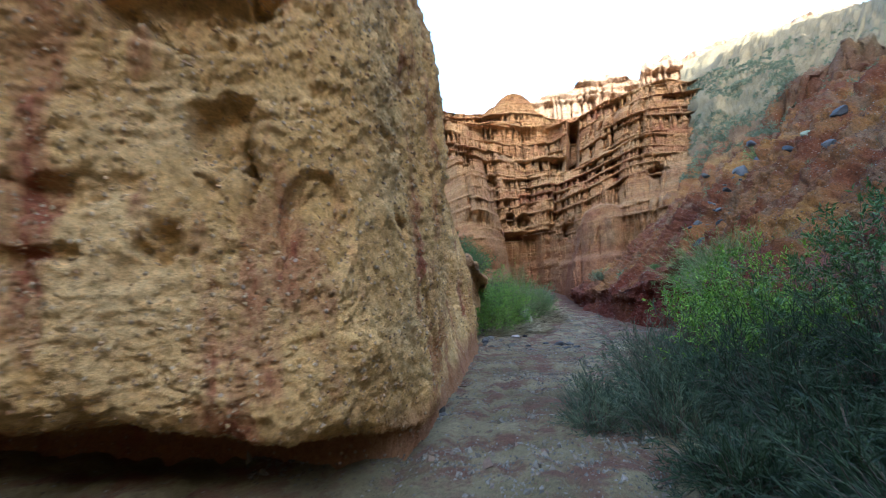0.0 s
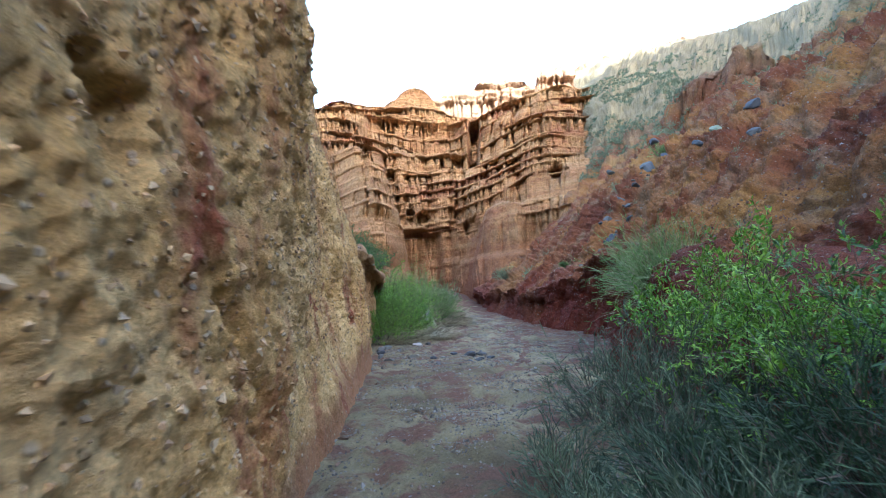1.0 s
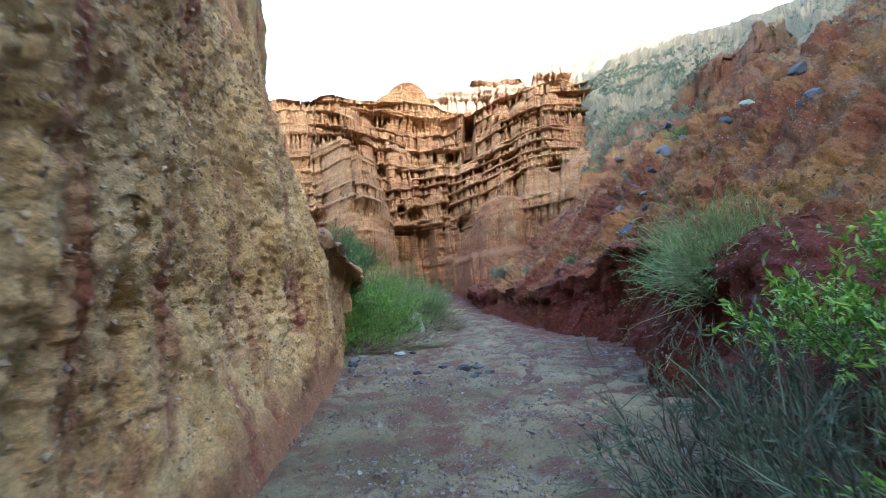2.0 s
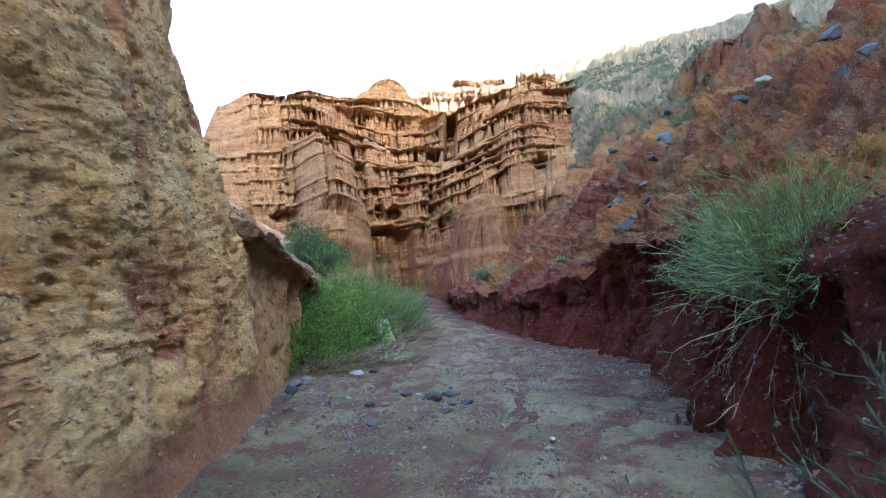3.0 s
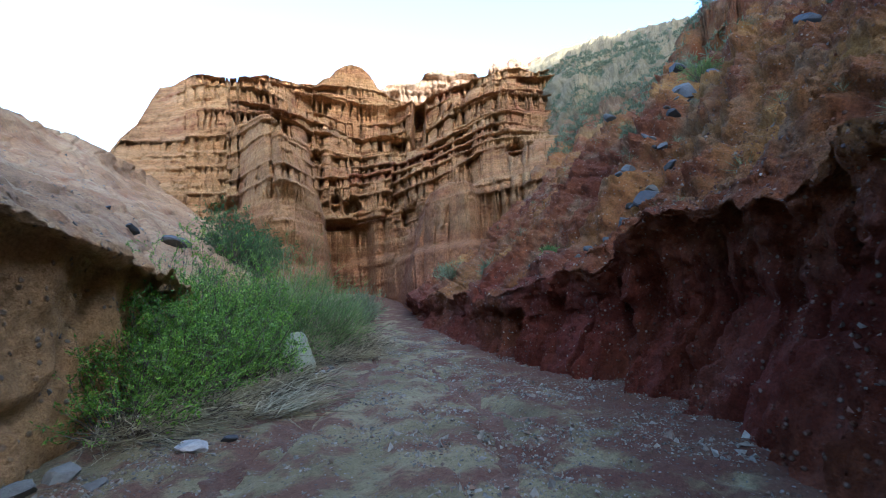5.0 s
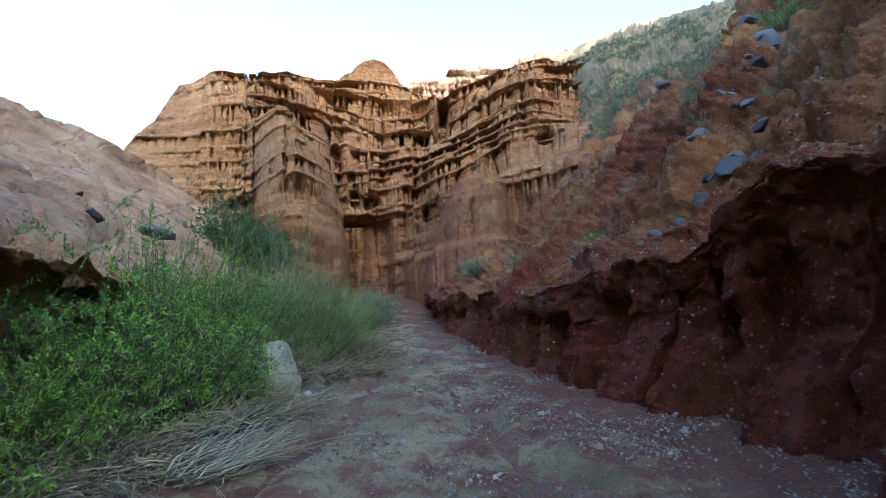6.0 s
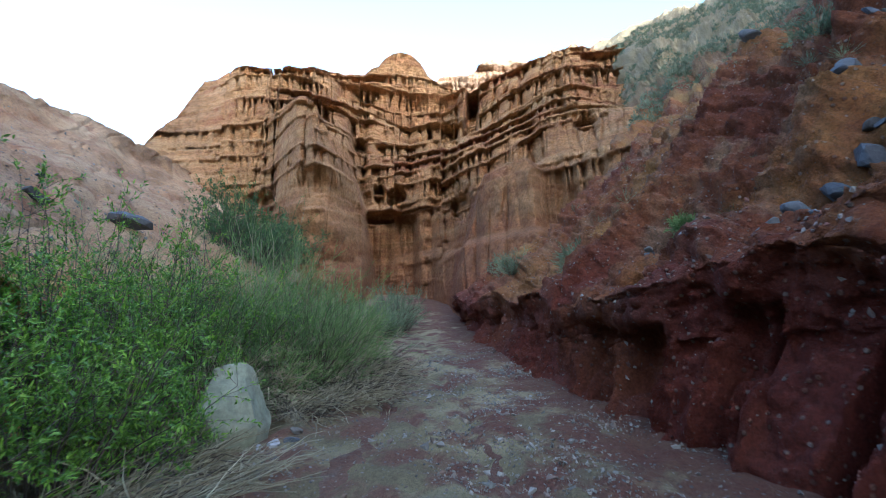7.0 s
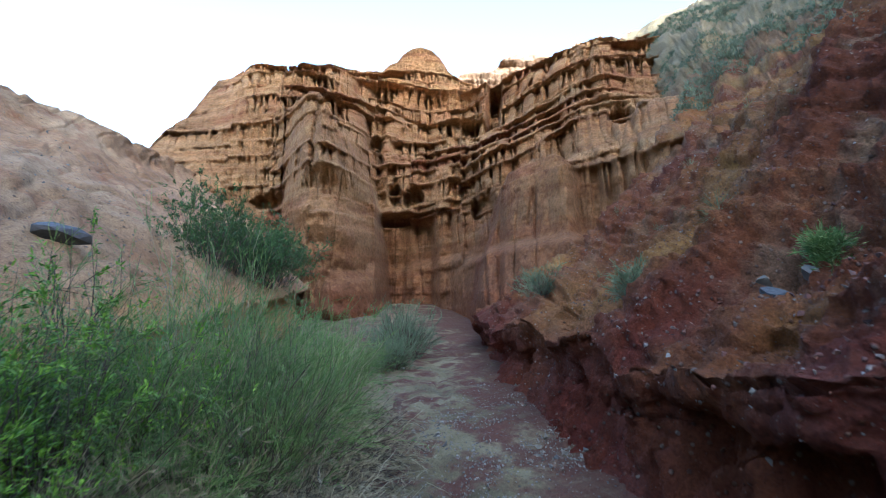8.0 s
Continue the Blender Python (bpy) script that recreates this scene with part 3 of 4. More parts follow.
plain = np.maximum(plain, 0.97 * smooth(zz, 29.9, 30.3) * smooth(tt, 24.5, 26) * (1 - smooth(tt, 32, 33)))
# pilasters between narrow clefts that run through several beds
cleft_a = np.abs(fbm(np.stack([arc, zz * 0.1, zero + 9], -1), 4.6, 3, gain=0.45))
cleft_b = np.abs(fbm(np.stack([arc, zz * 0.14 + 0.2 * bed, zero + 2], -1), 1.9, 2))
rib = 0.15 - 0.3 * smooth(0.2 - cleft_a, 0, 0.2) - 0.14 * smooth(0.14 - cleft_b, 0, 0.14) + 0.5 * np.minimum(cleft_a, 0.8)
zone = np.clip(0.9 + 0.7 * fbm(cp + 60, 7.0, 2, stretch=(1, 1, 0.7)), 0.35, 1.25)
tall = np.clip(thick / 1.9, 0.5, 1.3)
cut = in_soft * (0.1 + 0.45 * rise**2 + 0.95 * gap * smooth(thick, 0.9, 1.3) * smooth(rise, 0.02, 0.3)) * strong * tall * zone
cut *= np.where(bed == 0, 0.08, np.where(bed == 1, 0.45, 1.0))
cut -= (1 - in_soft) * 0.5 * np.where(bed == 0, 0.1, 1.0) * strong * np.clip(thick / 1.5, 0.6, 1.3) * (1 + 0.3 * fbm(cp, 1.1, 2))
cut *= smooth(rim_z[:, None] - zz, 0.1, 0.5)
rr2 = rr + cut * (1 - 0.88 * plain) - 1.9 * rib * (0.5 + 0.5 * in_soft) * (1 - 0.75 * plain) * (0.35 + 0.65 * smooth(-zz, -31, -26)) - 0.16 * fbm(cp, 1.3, 4, gain=0.6)
# cracks down the plain buttress
rr2 += plain * 0.22 * smooth(0.045 - np.abs(fbm(np.stack([arc, zz * 0.2, zero + 44], -1), 3.4, 3)), 0, 0.045)
# thin laminae between the ledges
lam = fbm(np.stack([arc * 0.06, zero, zs], -1), 0.5, 2)
rr2 -= 0.14 * smooth(lam, 0.05, 0.12) * zone * (1 - 0.8 * plain)
# long flutes at the foot, deepest in the slot under the lip
slot = smooth(tt, 25.2, 25.8) * (1 - smooth(tt, 30.2, 31.2)) * (1 - smooth(zz, 6.2, 6.8))
rr2 += 1.6 * slot + (0.1 + 0.6 * slot) * smooth(0.3 - np.abs(fbm(np.stack([arc, zz * 0.08, zero + 21], -1), 3.2, 3)), 0, 0.3) * (1 - smooth(zz, 3.5, 5.5)) * (1 - plain)
rr2 += 4.0 * smooth(tt, 46, 52) * smooth(zz, 10, 16)
# the fin and its knobbly foot, cut off sharply towards the slot
fin = np.interp(zz, [0, 5, 8.7, 12.5, 17.5], [26.2, 25.8, 24.8, 21.8, 18.9]) + 0.25 * fbm(cp, 2.5, 2)
rr2 -= 3.6 * smooth(tt, 14.5, 19) * (1 - smooth(tt, fin - 0.35, fin + 0.35)) * (1 - smooth(zz, 15.5, 18.5))
knob = fbm(np.stack([arc * 0.22, zero, zz + 0.25 * np.sin(arc)], -1), 1.7, 2)
rr2 -= 0.9 * smooth(tt, 17.5, 19) * (1 - smooth(tt, fin - 0.8, fin + 0.2)) * (1 - smooth(zz, 8.5, 10.5)) * knob
# the ochre buttress beside the slot
left_b = np.interp(zz, [1, 9], [34.0, 38.2]) + 0.2 * fbm(cp, 2.0, 2)
rr2 -= 2.4 * smooth(tt, left_b - 0.3, left_b + 0.3) * (1 - smooth(tt, 42.0, 44.0)) * (1 - smooth(zz + 0.25 * np.abs(tt - 40), 8.2, 9.0))
# the centre block steps back above each great ledge, its edge falls into the cleft
edge_c = np.interp(zz, [0, 7, 13, 20, 30], [31.5, 32.5, 33.8, 34.2, 33.5])
rr2 -= 1.6 * smooth(tt, 24.5, 26.5) * (1 - smooth(tt, edge_c - 0.5, edge_c + 0.5)) * smooth(zz, 6.8, 7.2) * (1 - smooth(zz, 19.5, 20.5))
rr2 += 2.2 * smooth(zz, 20.6, 21.0) * smooth(tt, 20, 23) * (1 - smooth(tt, 34, 36)) * (1 - smooth(zz, 26, 28))
# the dark cleft, a few caves under ledges
rr2 += 7 * (1 - smooth(np.abs(tt - 36.7 - 0.05 * (zz - 22)), 0.35, 0.95)) * smooth(zz, 15.5, 16.5) * (1 - smooth(zz, 26, 28))
for t0, z0, w, h, deep in [(24.6, 14.6, 0.8, 1.0, 2.6), (26.8, 8.6, 0.7, 0.9, 2.2), (28.5, 8.4, 1.0, 0.8, 2.0), (15.2, 8.2, 1.6, 0.6, 1.6), (35.4, 6.6, 1.2, 1.2, 2.6), (48, 11.5, 1.2, 1.0, 2.0)]:
    rr2 += deep * (1 - smooth(np.hypot((tt - t0) / w, (zz - z0) / h) + 0.2 * fbm(cp, 0.8, 2), 0.6, 1.2))
cp = bend_xyz(tt, rr2, zz)
tops = [cp]
for dr, dz in [(1.5, 0.5), (4, 0.8), (9, 0.2), (18, -3), (30, -20)]:
    tops.append(bend_xyz(th[:, None], rr2[:, -1:] + dr, (rim_z + dz)[:, None]))
cp = np.concatenate(tops, 1)
tagged(new("cliff", grid_mesh("cliff", cp, M_CLIFF, flip=True)), "layered ochre sandstone cliff with ledges and eroded columns", "cliff", kind="structure")

# ---- far ridge in the sun ----
FT = [28, 32.9, 34.3, 36.9, 39.7, 42.1, 45.1, 45.5, 47, 48.4, 49.6, 51, 53.9, 57, 59, 62.4, 66, 72, 80]
FZ = [44, 46.6, 49.2, 48.7, 51.9, 51.1, 48.4, 52.7, 53.5, 54.8, 51, 52.1, 55, 54.6, 54.6, 55.2, 54, 52, 46]
fth = np.linspace(28, 80, 340)
fz = np.interp(fth, FT, FZ)
fv = np.linspace(0, 1, 100)
ft2 = np.broadcast_to(fth[:, None], (340, 100))
fzz = 20 + fv[None, :] * (fz[:, None] - 20)
frr = 96 + (fzz - 20) * 0.45
frp = bend_xyz(ft2, frr, fzz)
hb = fbm(np.stack([fzz * 0, fzz * 0, fzz], -1), 3.5, 3)
fcol = np.abs(fbm(np.stack([ft2 * 2, np.floor(fzz / 5) * 3.3, fzz * 0], -1), 1.5, 2))
frr = frr - 2.2 * smooth(hb, 0, 0.2) - 2.5 * fbm(frp, 9, 4) + 2.0 * smooth(0.3 - fcol, 0, 0.3) * (1 - 0.9 * smooth(fv, 0.86, 0.95))[None, :]
frp = bend_xyz(ft2, frr, fzz + 0.6 * fbm(frp, 7, 3))
frp = np.concatenate([frp, bend_xyz(fth[:, None], frr[:, -1:] + 20, fz[:, None] - 4)], 1)
tagged(new("ridge", grid_mesh("ridge", frp, M_RIDGE, flip=True)), "far sunlit sandstone ridge above the canyon", "ridge", kind="structure")

# ---- mountain: unseen high ground added behind the walk to block the sun and keep the gorge in shade ----
mu = np.linspace(-190, 190, 150)[:, None]
mv = np.linspace(-1, 1, 60)[None, :]
mh = 114 * (1 - smooth(np.abs(mu), 120, 190)) * (1 - np.abs(mv)) ** 0.9
m_out = 215 + 100 * mv
mp = np.stack(np.broadcast_arrays(30 + math.sin(sa) * m_out + math.cos(sa) * mu, 50 + math.cos(sa) * m_out - math.sin(sa) * mu, mh - 2), -1)
mp[..., 2] += smooth(mh, 5, 40) * 2.5 * fbm(mp, 22, 4)
tagged(new("mountain", grid_mesh("mountain", mp, M_HILL)), "unseen bare mountain added to shade the gorge", "mountain", kind="structure")


# ---- plants ----
def plain_material(name, low, high, rough=0.7, trans=0.0):
    """Colour varied leaf by leaf."""
    m, n, l, b = mat(name)
    g = n.new("ShaderNodeNewGeometry")
    col = ramp(n, l, g.outputs["Random Per Island"], [(0.0, low), (0.55, tuple((p + q) / 2 for p, q in zip(low, high))), (1.0, high)])
    big = tex(n, l, "ShaderNodeTexNoise", 1.8, scaled(n, l, 1, 1, 1), Detail=3.0)
    shade = ramp(n, l, big.outputs[0], [(0.3, (0.7, 0.72, 0.7)), (0.7, (1.15, 1.12, 1.0))])
    l.new(mix(n, l, 1.0, col, shade, "MULTIPLY"), b.inputs["Base Color"])
    b.inputs["Roughness"].default_value = rough
    if trans:
        t = n.new("ShaderNodeBsdfTranslucent")
        l.new(col, t.inputs["Color"])
        a = n.new("ShaderNodeMixShader")
        a.inputs[0].default_value = trans
        l.new(b.outputs[0], a.inputs[1])
        l.new(t.outputs[0], a.inputs[2])
        l.new(a.outputs[0], n["Material Output"].inputs["Surface"])
    return m


M_LEAF = plain_material("green_leaf", (0.06, 0.14, 0.008), (0.27, 0.44, 0.032), 0.5, 0.3)
M_BROOM = plain_material("broom_green", (0.075, 0.15, 0.03), (0.27, 0.37, 0.11), 0.65, 0.25)
M_GREY = plain_material("grey_leaf", (0.085, 0.13, 0.06), (0.22, 0.265, 0.15), 0.8, 0.15)
# broom green darkened to stand in for deep shade inside the thicket
M_SHADEGREEN = plain_material("shaded_green", (0.012, 0.027, 0.008), (0.04, 0.075, 0.022), 0.7, 0.15)
# the grey leaf again, toned down for the thicket's shade
M_THICKET = plain_material("thicket_leaf", (0.035, 0.055, 0.028), (0.13, 0.165, 0.09), 0.8, 0.1)
M_SCRUB = plain_material("scrub_leaf", (0.09, 0.115, 0.06), (0.19, 0.205, 0.125), 0.85, 0.1)
M_DARKLEAF = plain_material("dark_leaf", (0.035, 0.085, 0.015), (0.095, 0.175, 0.035), 0.6, 0.2)
M_STRAW = plain_material("straw", (0.2, 0.17, 0.1), (0.38, 0.34, 0.22), 0.8)
M_TWIG = plain_material("twig", (0.06, 0.042, 0.03), (0.14, 0.11, 0.08), 0.85)


def unit(v):
    return v / np.maximum(np.linalg.norm(v, axis=-1, keepdims=True), 1e-9)


def tubes(paths, r0, r1, sides=3):
    """Tapered tubes along paths (n, k, 3); returns verts and quads."""
    n, k = paths.shape[:2]
    tan = unit(np.gradient(paths, axis=1))
    side = unit(np.cross(tan, np.array([0.31, 0.55, 0.77])))
    up = np.cross(tan, side)
    rad = (np.asarray(r0).reshape(-1, 1) * np.linspace(1, 0, k) + np.asarray(r1).reshape(-1, 1) * np.linspace(0, 1, k))[..., None, None]
    a = np.arange(sides) * 2 * np.pi / sides
    ring = side[:, :, None] * np.cos(a)[:, None] + up[:, :, None] * np.sin(a)[:, None]
    v = (paths[:, :, None] + ring * rad).reshape(-1, 3)
    idx = np.arange(n * k * sides).reshape(n, k, sides)
    nx = np.roll(idx, -1, axis=2)
    q = np.stack([idx[:, :-1], nx[:, :-1], nx[:, 1:], idx[:, 1:]], -1).reshape(-1, 4)
    return v, q


def blades(base, way, face, length, width):
    """Lance-shaped leaves with a fold along the middle: 6 vertices, 4 quads drawn as 2 quads and tips."""
    w = unit(np.cross(way, face))
    f = np.cross(w, way)
    ln, wd = length[:, None], width[:, None]
    a = base
    b = base + way * ln * 0.45 + w * wd + f * wd * 0.35
    c = base + way * ln * 0.5
    d = base + way * ln * 0.45 - w * wd + f * wd * 0.35
    e = base + way * ln - f * ln * 0.12
    n = len(base)
    v = np.stack([a, b, c, d, e], 1).reshape(-1, 3)
    i = np.arange(n)[:, None] * 5
    q = np.concatenate([i + [0, 1, 4, 2], i + [0, 2, 4, 3]])
    return v, q


def slivers(base, way, face, length, width):
    """Plain needle leaves, one quad each."""
    w = unit(np.cross(way, face)) * width[:, None]
    mid = base + way * (length * 0.45)[:, None]
    v = np.stack([base, mid + w, base + way * length[:, None], mid - w], 1).reshape(-1, 3)
    return v, np.arange(len(base))[:, None] * 4 + np.arange(4)


def bend_paths(rng, start, way, length, k, droop, wobble):
    """Curved paths from start along way, sinking by droop at their ends."""
    s = np.linspace(0, 1, k)[None, :, None]
    ln = length[:, None, None]
    p = start[:, None] + way[:, None] * s * ln
    p[..., 2] -= (droop[:, None] * length[:, None]) * (s[..., 0] ** 2)
    off = np.cumsum(rng.normal(0, wobble, (len(start), k, 3)), axis=1) * ln / k
    off[:, 0] = 0
    return p + off


def plant(name, label, category, x, y, z, stems, foliage, m_stem, m_leaf, group=""):
    root = new(name)
    root.location = (x, y, z)
    tagged(root, label, category, group)
    for part_name, data, m in (("stem", stems, m_stem), ("foliage", foliage, m_leaf)):
        if data is not None:
            ob = new(part_name, raw_mesh(part_name, data[0], data[1], m, shade=False))
            ob.parent = root
            tagged(ob, kind="stuff")
    return root


def leafy_bush(x, y, z, h, r, seed, m_leaf=None, label="bright green leafy bush with narrow leaves", leaf=0.11, dense=0.85, lean=(0, 0), low=2):
    rng = np.random.RandomState(seed)
    n = int(58 * dense * max(r, 0.6))
    a, q = rng.uniform(0, 2 * np.pi, n), np.sqrt(rng.uniform(0, 1, n))
    start = np.stack([np.cos(a) * q * r * 0.4, np.sin(a) * q * r * 0.4, rng.uniform(-0.25, 0.0, n)], -1)
    out = q * rng.uniform(0.7, 1.2, n) * r
    way = np.stack([np.cos(a) * out + lean[0], np.sin(a) * out + lean[1], h * rng.uniform(0.6, 1.12, n) * (1.1 - 0.45 * q**2)], -1)
    ln = np.linalg.norm(way, axis=1)
    main = bend_paths(rng, start, unit(way), ln, 8, rng.uniform(0.02, 0.25, n), 0.1)
    # side shoots
    ns = 7
    pick, at = np.repeat(np.arange(n), ns), low + ((8 - low) * rng.uniform(0, 1, n * ns) ** 0.6).astype(int)
    base = main[pick, at]
    sw = unit(unit(way)[pick] * 0.7 + rng.normal(0, 0.6, (n * ns, 3)) + (0, 0, 0.25))
    sl = rng.uniform(0.16, 0.42, n * ns) * min(1.3, 0.5 + 0.5 * h)
    shoots = bend_paths(rng, base, sw, sl, 3, rng.uniform(0, 0.3, n * ns), 0.1)
    v1, q1 = tubes(main, 0.009, 0.003)
    v2, q2 = tubes(shoots, 0.003, 0.0015)
    # leaves along shoots
    nl = int(13 * dense)
    pk, kk = np.repeat(np.arange(len(shoots)), nl), rng.uniform(0.3, 1.05, (len(shoots) * nl, 1))
    lb = shoots[pk, 0] + (shoots[pk, 2] - shoots[pk, 0]) * kk + rng.normal(0, 0.012, (len(pk), 3))
    lw = unit(sw[pk] + rng.normal(0, 0.7, (len(pk), 3)))
    lv, lq = blades(lb, lw, unit(rng.normal(0, 0.6, (len(pk), 3)) + (0, 0, 1)), rng.uniform(0.6, 1.3, len(pk)) * leaf, rng.uniform(0.11, 0.19, len(pk)) * leaf)
    stems = (np.concatenate([v1, v2]), np.concatenate([q1, q2 + len(v1)]))
    return plant("bush", label, "bush", x, y, z, stems, (lv, lq), M_TWIG, m_leaf or M_LEAF)


def broom_bush(x, y, z, h, r, seed, m=None, n=240, label="feathery green broom-like shrub of thin upright stems", droop=(0.0, 0.3), lean=(0, 0, 0), thin=1.0, name="shrub", fork=7, stem=None, low=2):
    rng = np.random.RandomState(seed)
    a, q = rng.uniform(0, 2 * np.pi, n), np.sqrt(rng.uniform(0, 1, n))
    start = np.stack([np.cos(a) * q * r * 0.35, np.sin(a) * q * r * 0.35, rng.uniform(-0.25, 0.05, n)], -1)
    out = q * r * rng.uniform(0.6, 1.15, n)
    way = np.stack([np.cos(a) * out + lean[0], np.sin(a) * out + lean[1], h * rng.uniform(0.55, 1.1, n) * (1.08 - 0.4 * q**2) + lean[2]], -1)
    main = bend_paths(rng, start, unit(way), np.linalg.norm(way, axis=1), 7, rng.uniform(*droop, n), 0.2)
    pick, at = np.repeat(np.arange(n), fork), rng.randint(low, 7, n * fork)
    sw = unit(unit(main[pick, at] - main[pick, at - 1]) + rng.normal(0, 0.42, (n * fork, 3)))
    twigs = bend_paths(rng, main[pick, at], sw, rng.uniform(0.12, 0.36, n * fork) * (0.5 + 0.4 * abs(h)), 3, rng.uniform(0, 0.2, n * fork), 0.14)
    v1, q1 = tubes(main, 0.006 * thin, 0.0022 * thin)
    v2, q2 = tubes(twigs, 0.0032 * thin, 0.0018 * thin)
    pk, kk = np.repeat(np.arange(len(twigs)), 7), rng.uniform(0.15, 1, (len(twigs) * 7, 1))
    lw = unit(sw[pk] + rng.normal(0, 0.45, (len(pk), 3)))
    lv, lq = slivers(twigs[pk, 0] + (twigs[pk, 2] - twigs[pk, 0]) * kk, lw, unit(rng.normal(0, 1, (len(pk), 3))), rng.uniform(0.04, 0.1, len(pk)), rng.uniform(0.0016, 0.004, len(pk)) * thin)
    m = m or M_BROOM
    return plant(name, label, "shrub", x, y, z, (v1, q1), (np.concatenate([v2, lv]), np.concatenate([q2, lq + len(v2)])), stem or M_TWIG, m)


def straw_heap(x, y, z, r, seed, n=160, length=(0.5, 1.1), flatness=0.25, heading=None, m=None, name="straw_heap", label="heap of pale dry stems lying flat on the gravel"):
    rng = np.random.RandomState(seed)
    a = rng.uniform(0, 2 * np.pi, n) if heading is None else rng.normal(heading, 0.5, n)
    b, q = rng.uniform(0, 2 * np.pi, n), np.sqrt(rng.uniform(0, 1, n))
    start = np.stack([np.cos(b) * q * r, np.sin(b) * q * r, rng.uniform(0.01, 0.14, n)], -1)
    way = unit(np.stack([np.cos(a), np.sin(a), rng.uniform(-0.05, flatness, n)], -1))
    p = bend_paths(rng, start, way, rng.uniform(*length, n), 7, rng.uniform(0.0, 0.3, n) * flatness * 2, 0.16)
    p[..., 2] = np.maximum(p[..., 2], 0.008)
    v, f = tubes(p, rng.uniform(0.004, 0.01, n), np.full(n, 0.0025))
    root = new(name, raw_mesh(name, v, f, m or M_STRAW, shade=False))
    root.location = (x, y, z)
    return tagged(root, label, "straw", kind="stuff")


def ground_at(x, y):
    i, j = np.searchsorted(gx[:, 0], x), np.searchsorted(gy[0], y)
    return float(gp[i, j, 2])


def slope_at(p, n, x, y):
    """Height of a slope's upper side over x, y."""
    q = (p[..., 0] - x) ** 2 + (p[..., 1] - y) ** 2 + 50 * (n[..., 2] < 0.15)
    return float(p.reshape(-1, 3)[np.argmin(q), 2])


def base_at(x, y):
    """Height of the ground or of the bank's toe."""
    q = (rp[..., 0] - x) ** 2 + (rp[..., 1] - y) ** 2
    k_ = np.argmin(q)
    return max(ground_at(x, y), float(rp.reshape(-1, 3)[k_, 2])) if q.ravel()[k_] < 0.1 else ground_at(x, y)


rn2 = grid_normals(rp)
hn2 = grid_normals(hp)
rn2 *= np.sign(rn2[-60:, 200:260, 2].mean())
hn2 *= np.sign(hn2[200:, 200:230, 2].mean())

# west side: leafy clump in front, broom behind, dry stems along the gravel
for k, (x, y, h, r) in enumerate([(9.1, 18.0, 1.6, 1.0), (10.2, 19.0, 1.75, 1.05), (10.9, 20.6, 2.2, 1.0), (9.3, 19.6, 2.3, 1.1), (10.2, 20.6, 2.75, 1.1), (10.9, 19.0, 1.0, 0.5), (8.6, 17.3, 1.1, 0.8), (11.6, 21.4, 2.4, 0.95), (8.6, 18.6, 1.8, 0.8)]):
    leafy_bush(x, y, ground_at(x, y), h, r, 100 + k, leaf=0.062, dense=1.35)
for k, (x, y, h, r, n) in enumerate([(11.3, 22.4, 2.6, 1.3, 330), (12.6, 22.4, 2.75, 1.2, 330), (13.2, 21.6, 2.0, 1.0, 280), (14.0, 22.9, 1.8, 0.9, 240), (10.4, 22.3, 2.35, 1.1, 240), (12.4, 21.2, 1.2, 0.7, 160), (13.4, 23.8, 2.3, 1.1, 260), (14.7, 24.6, 1.7, 1.0, 220), (15.5, 26.0, 1.5, 0.9, 180)]):
    broom_bush(x, y, ground_at(x, y), h, r, 200 + k, n=n, droop=(0.0, 0.45), stem=M_STRAW if k % 2 else M_TWIG)
for k, (x, y, h, r) in enumerate([(13.5, 20.9, 0.6, 0.7), (14.3, 22.0, 0.65, 0.7), (12.7, 20.5, 0.45, 0.5), (9.5, 17.2, 0.55, 0.8), (8.6, 16.9, 0.5, 0.7), (10.6, 18.1, 0.5, 0.7), (13.9, 21.4, 0.6, 0.7), (11.3, 18.9, 0.4, 0.5), (14.8, 23.4, 0.6, 0.7), (12.5, 21.5, 1.3, 0.7), (13.6, 22.2, 1.2, 0.7), (11.7, 20.9, 1.2, 0.6)]):
    broom_bush(x, y, ground_at(x, y), h, r, 250 + k, m=M_STRAW, n=150, thin=1.3, lean=(0.25, -0.3, 0), droop=(0.1, 0.7), label="spray of pale dry stems bending over the gravel", name="dry_shrub", fork=3)
straw_heap(10.2, 16.55, ground_at(10.2, 16.55), 0.38, 1, n=170, length=(0.5, 1.0), heading=0.5, name="driftwood", label="pale dry flood twigs heaped on the gravel")
straw_heap(13.3, 20.5, ground_at(13.3, 20.5), 0.6, 2, n=150, heading=0.6)
straw_heap(8.7, 16.8, ground_at(8.7, 16.8), 0.6, 3, n=110, heading=-0.4)
straw_heap(11.0, 18.3, ground_at(11, 18.3), 0.6, 4, n=110, heading=0.3)
straw_heap(9.7, 17.3, ground_at(9.7, 17.3), 0.7, 5, n=90, length=(0.5, 1.1), flatness=0.5)
straw_heap(10.5, 18.0, ground_at(10.5, 18.0), 0.6, 6, n=80, length=(0.5, 1.0), flatness=0.5)
straw_heap(12.9, 20.6, ground_at(12.9, 20.6), 0.6, 7, n=90, length=(0.5, 1.0), flatness=0.5)
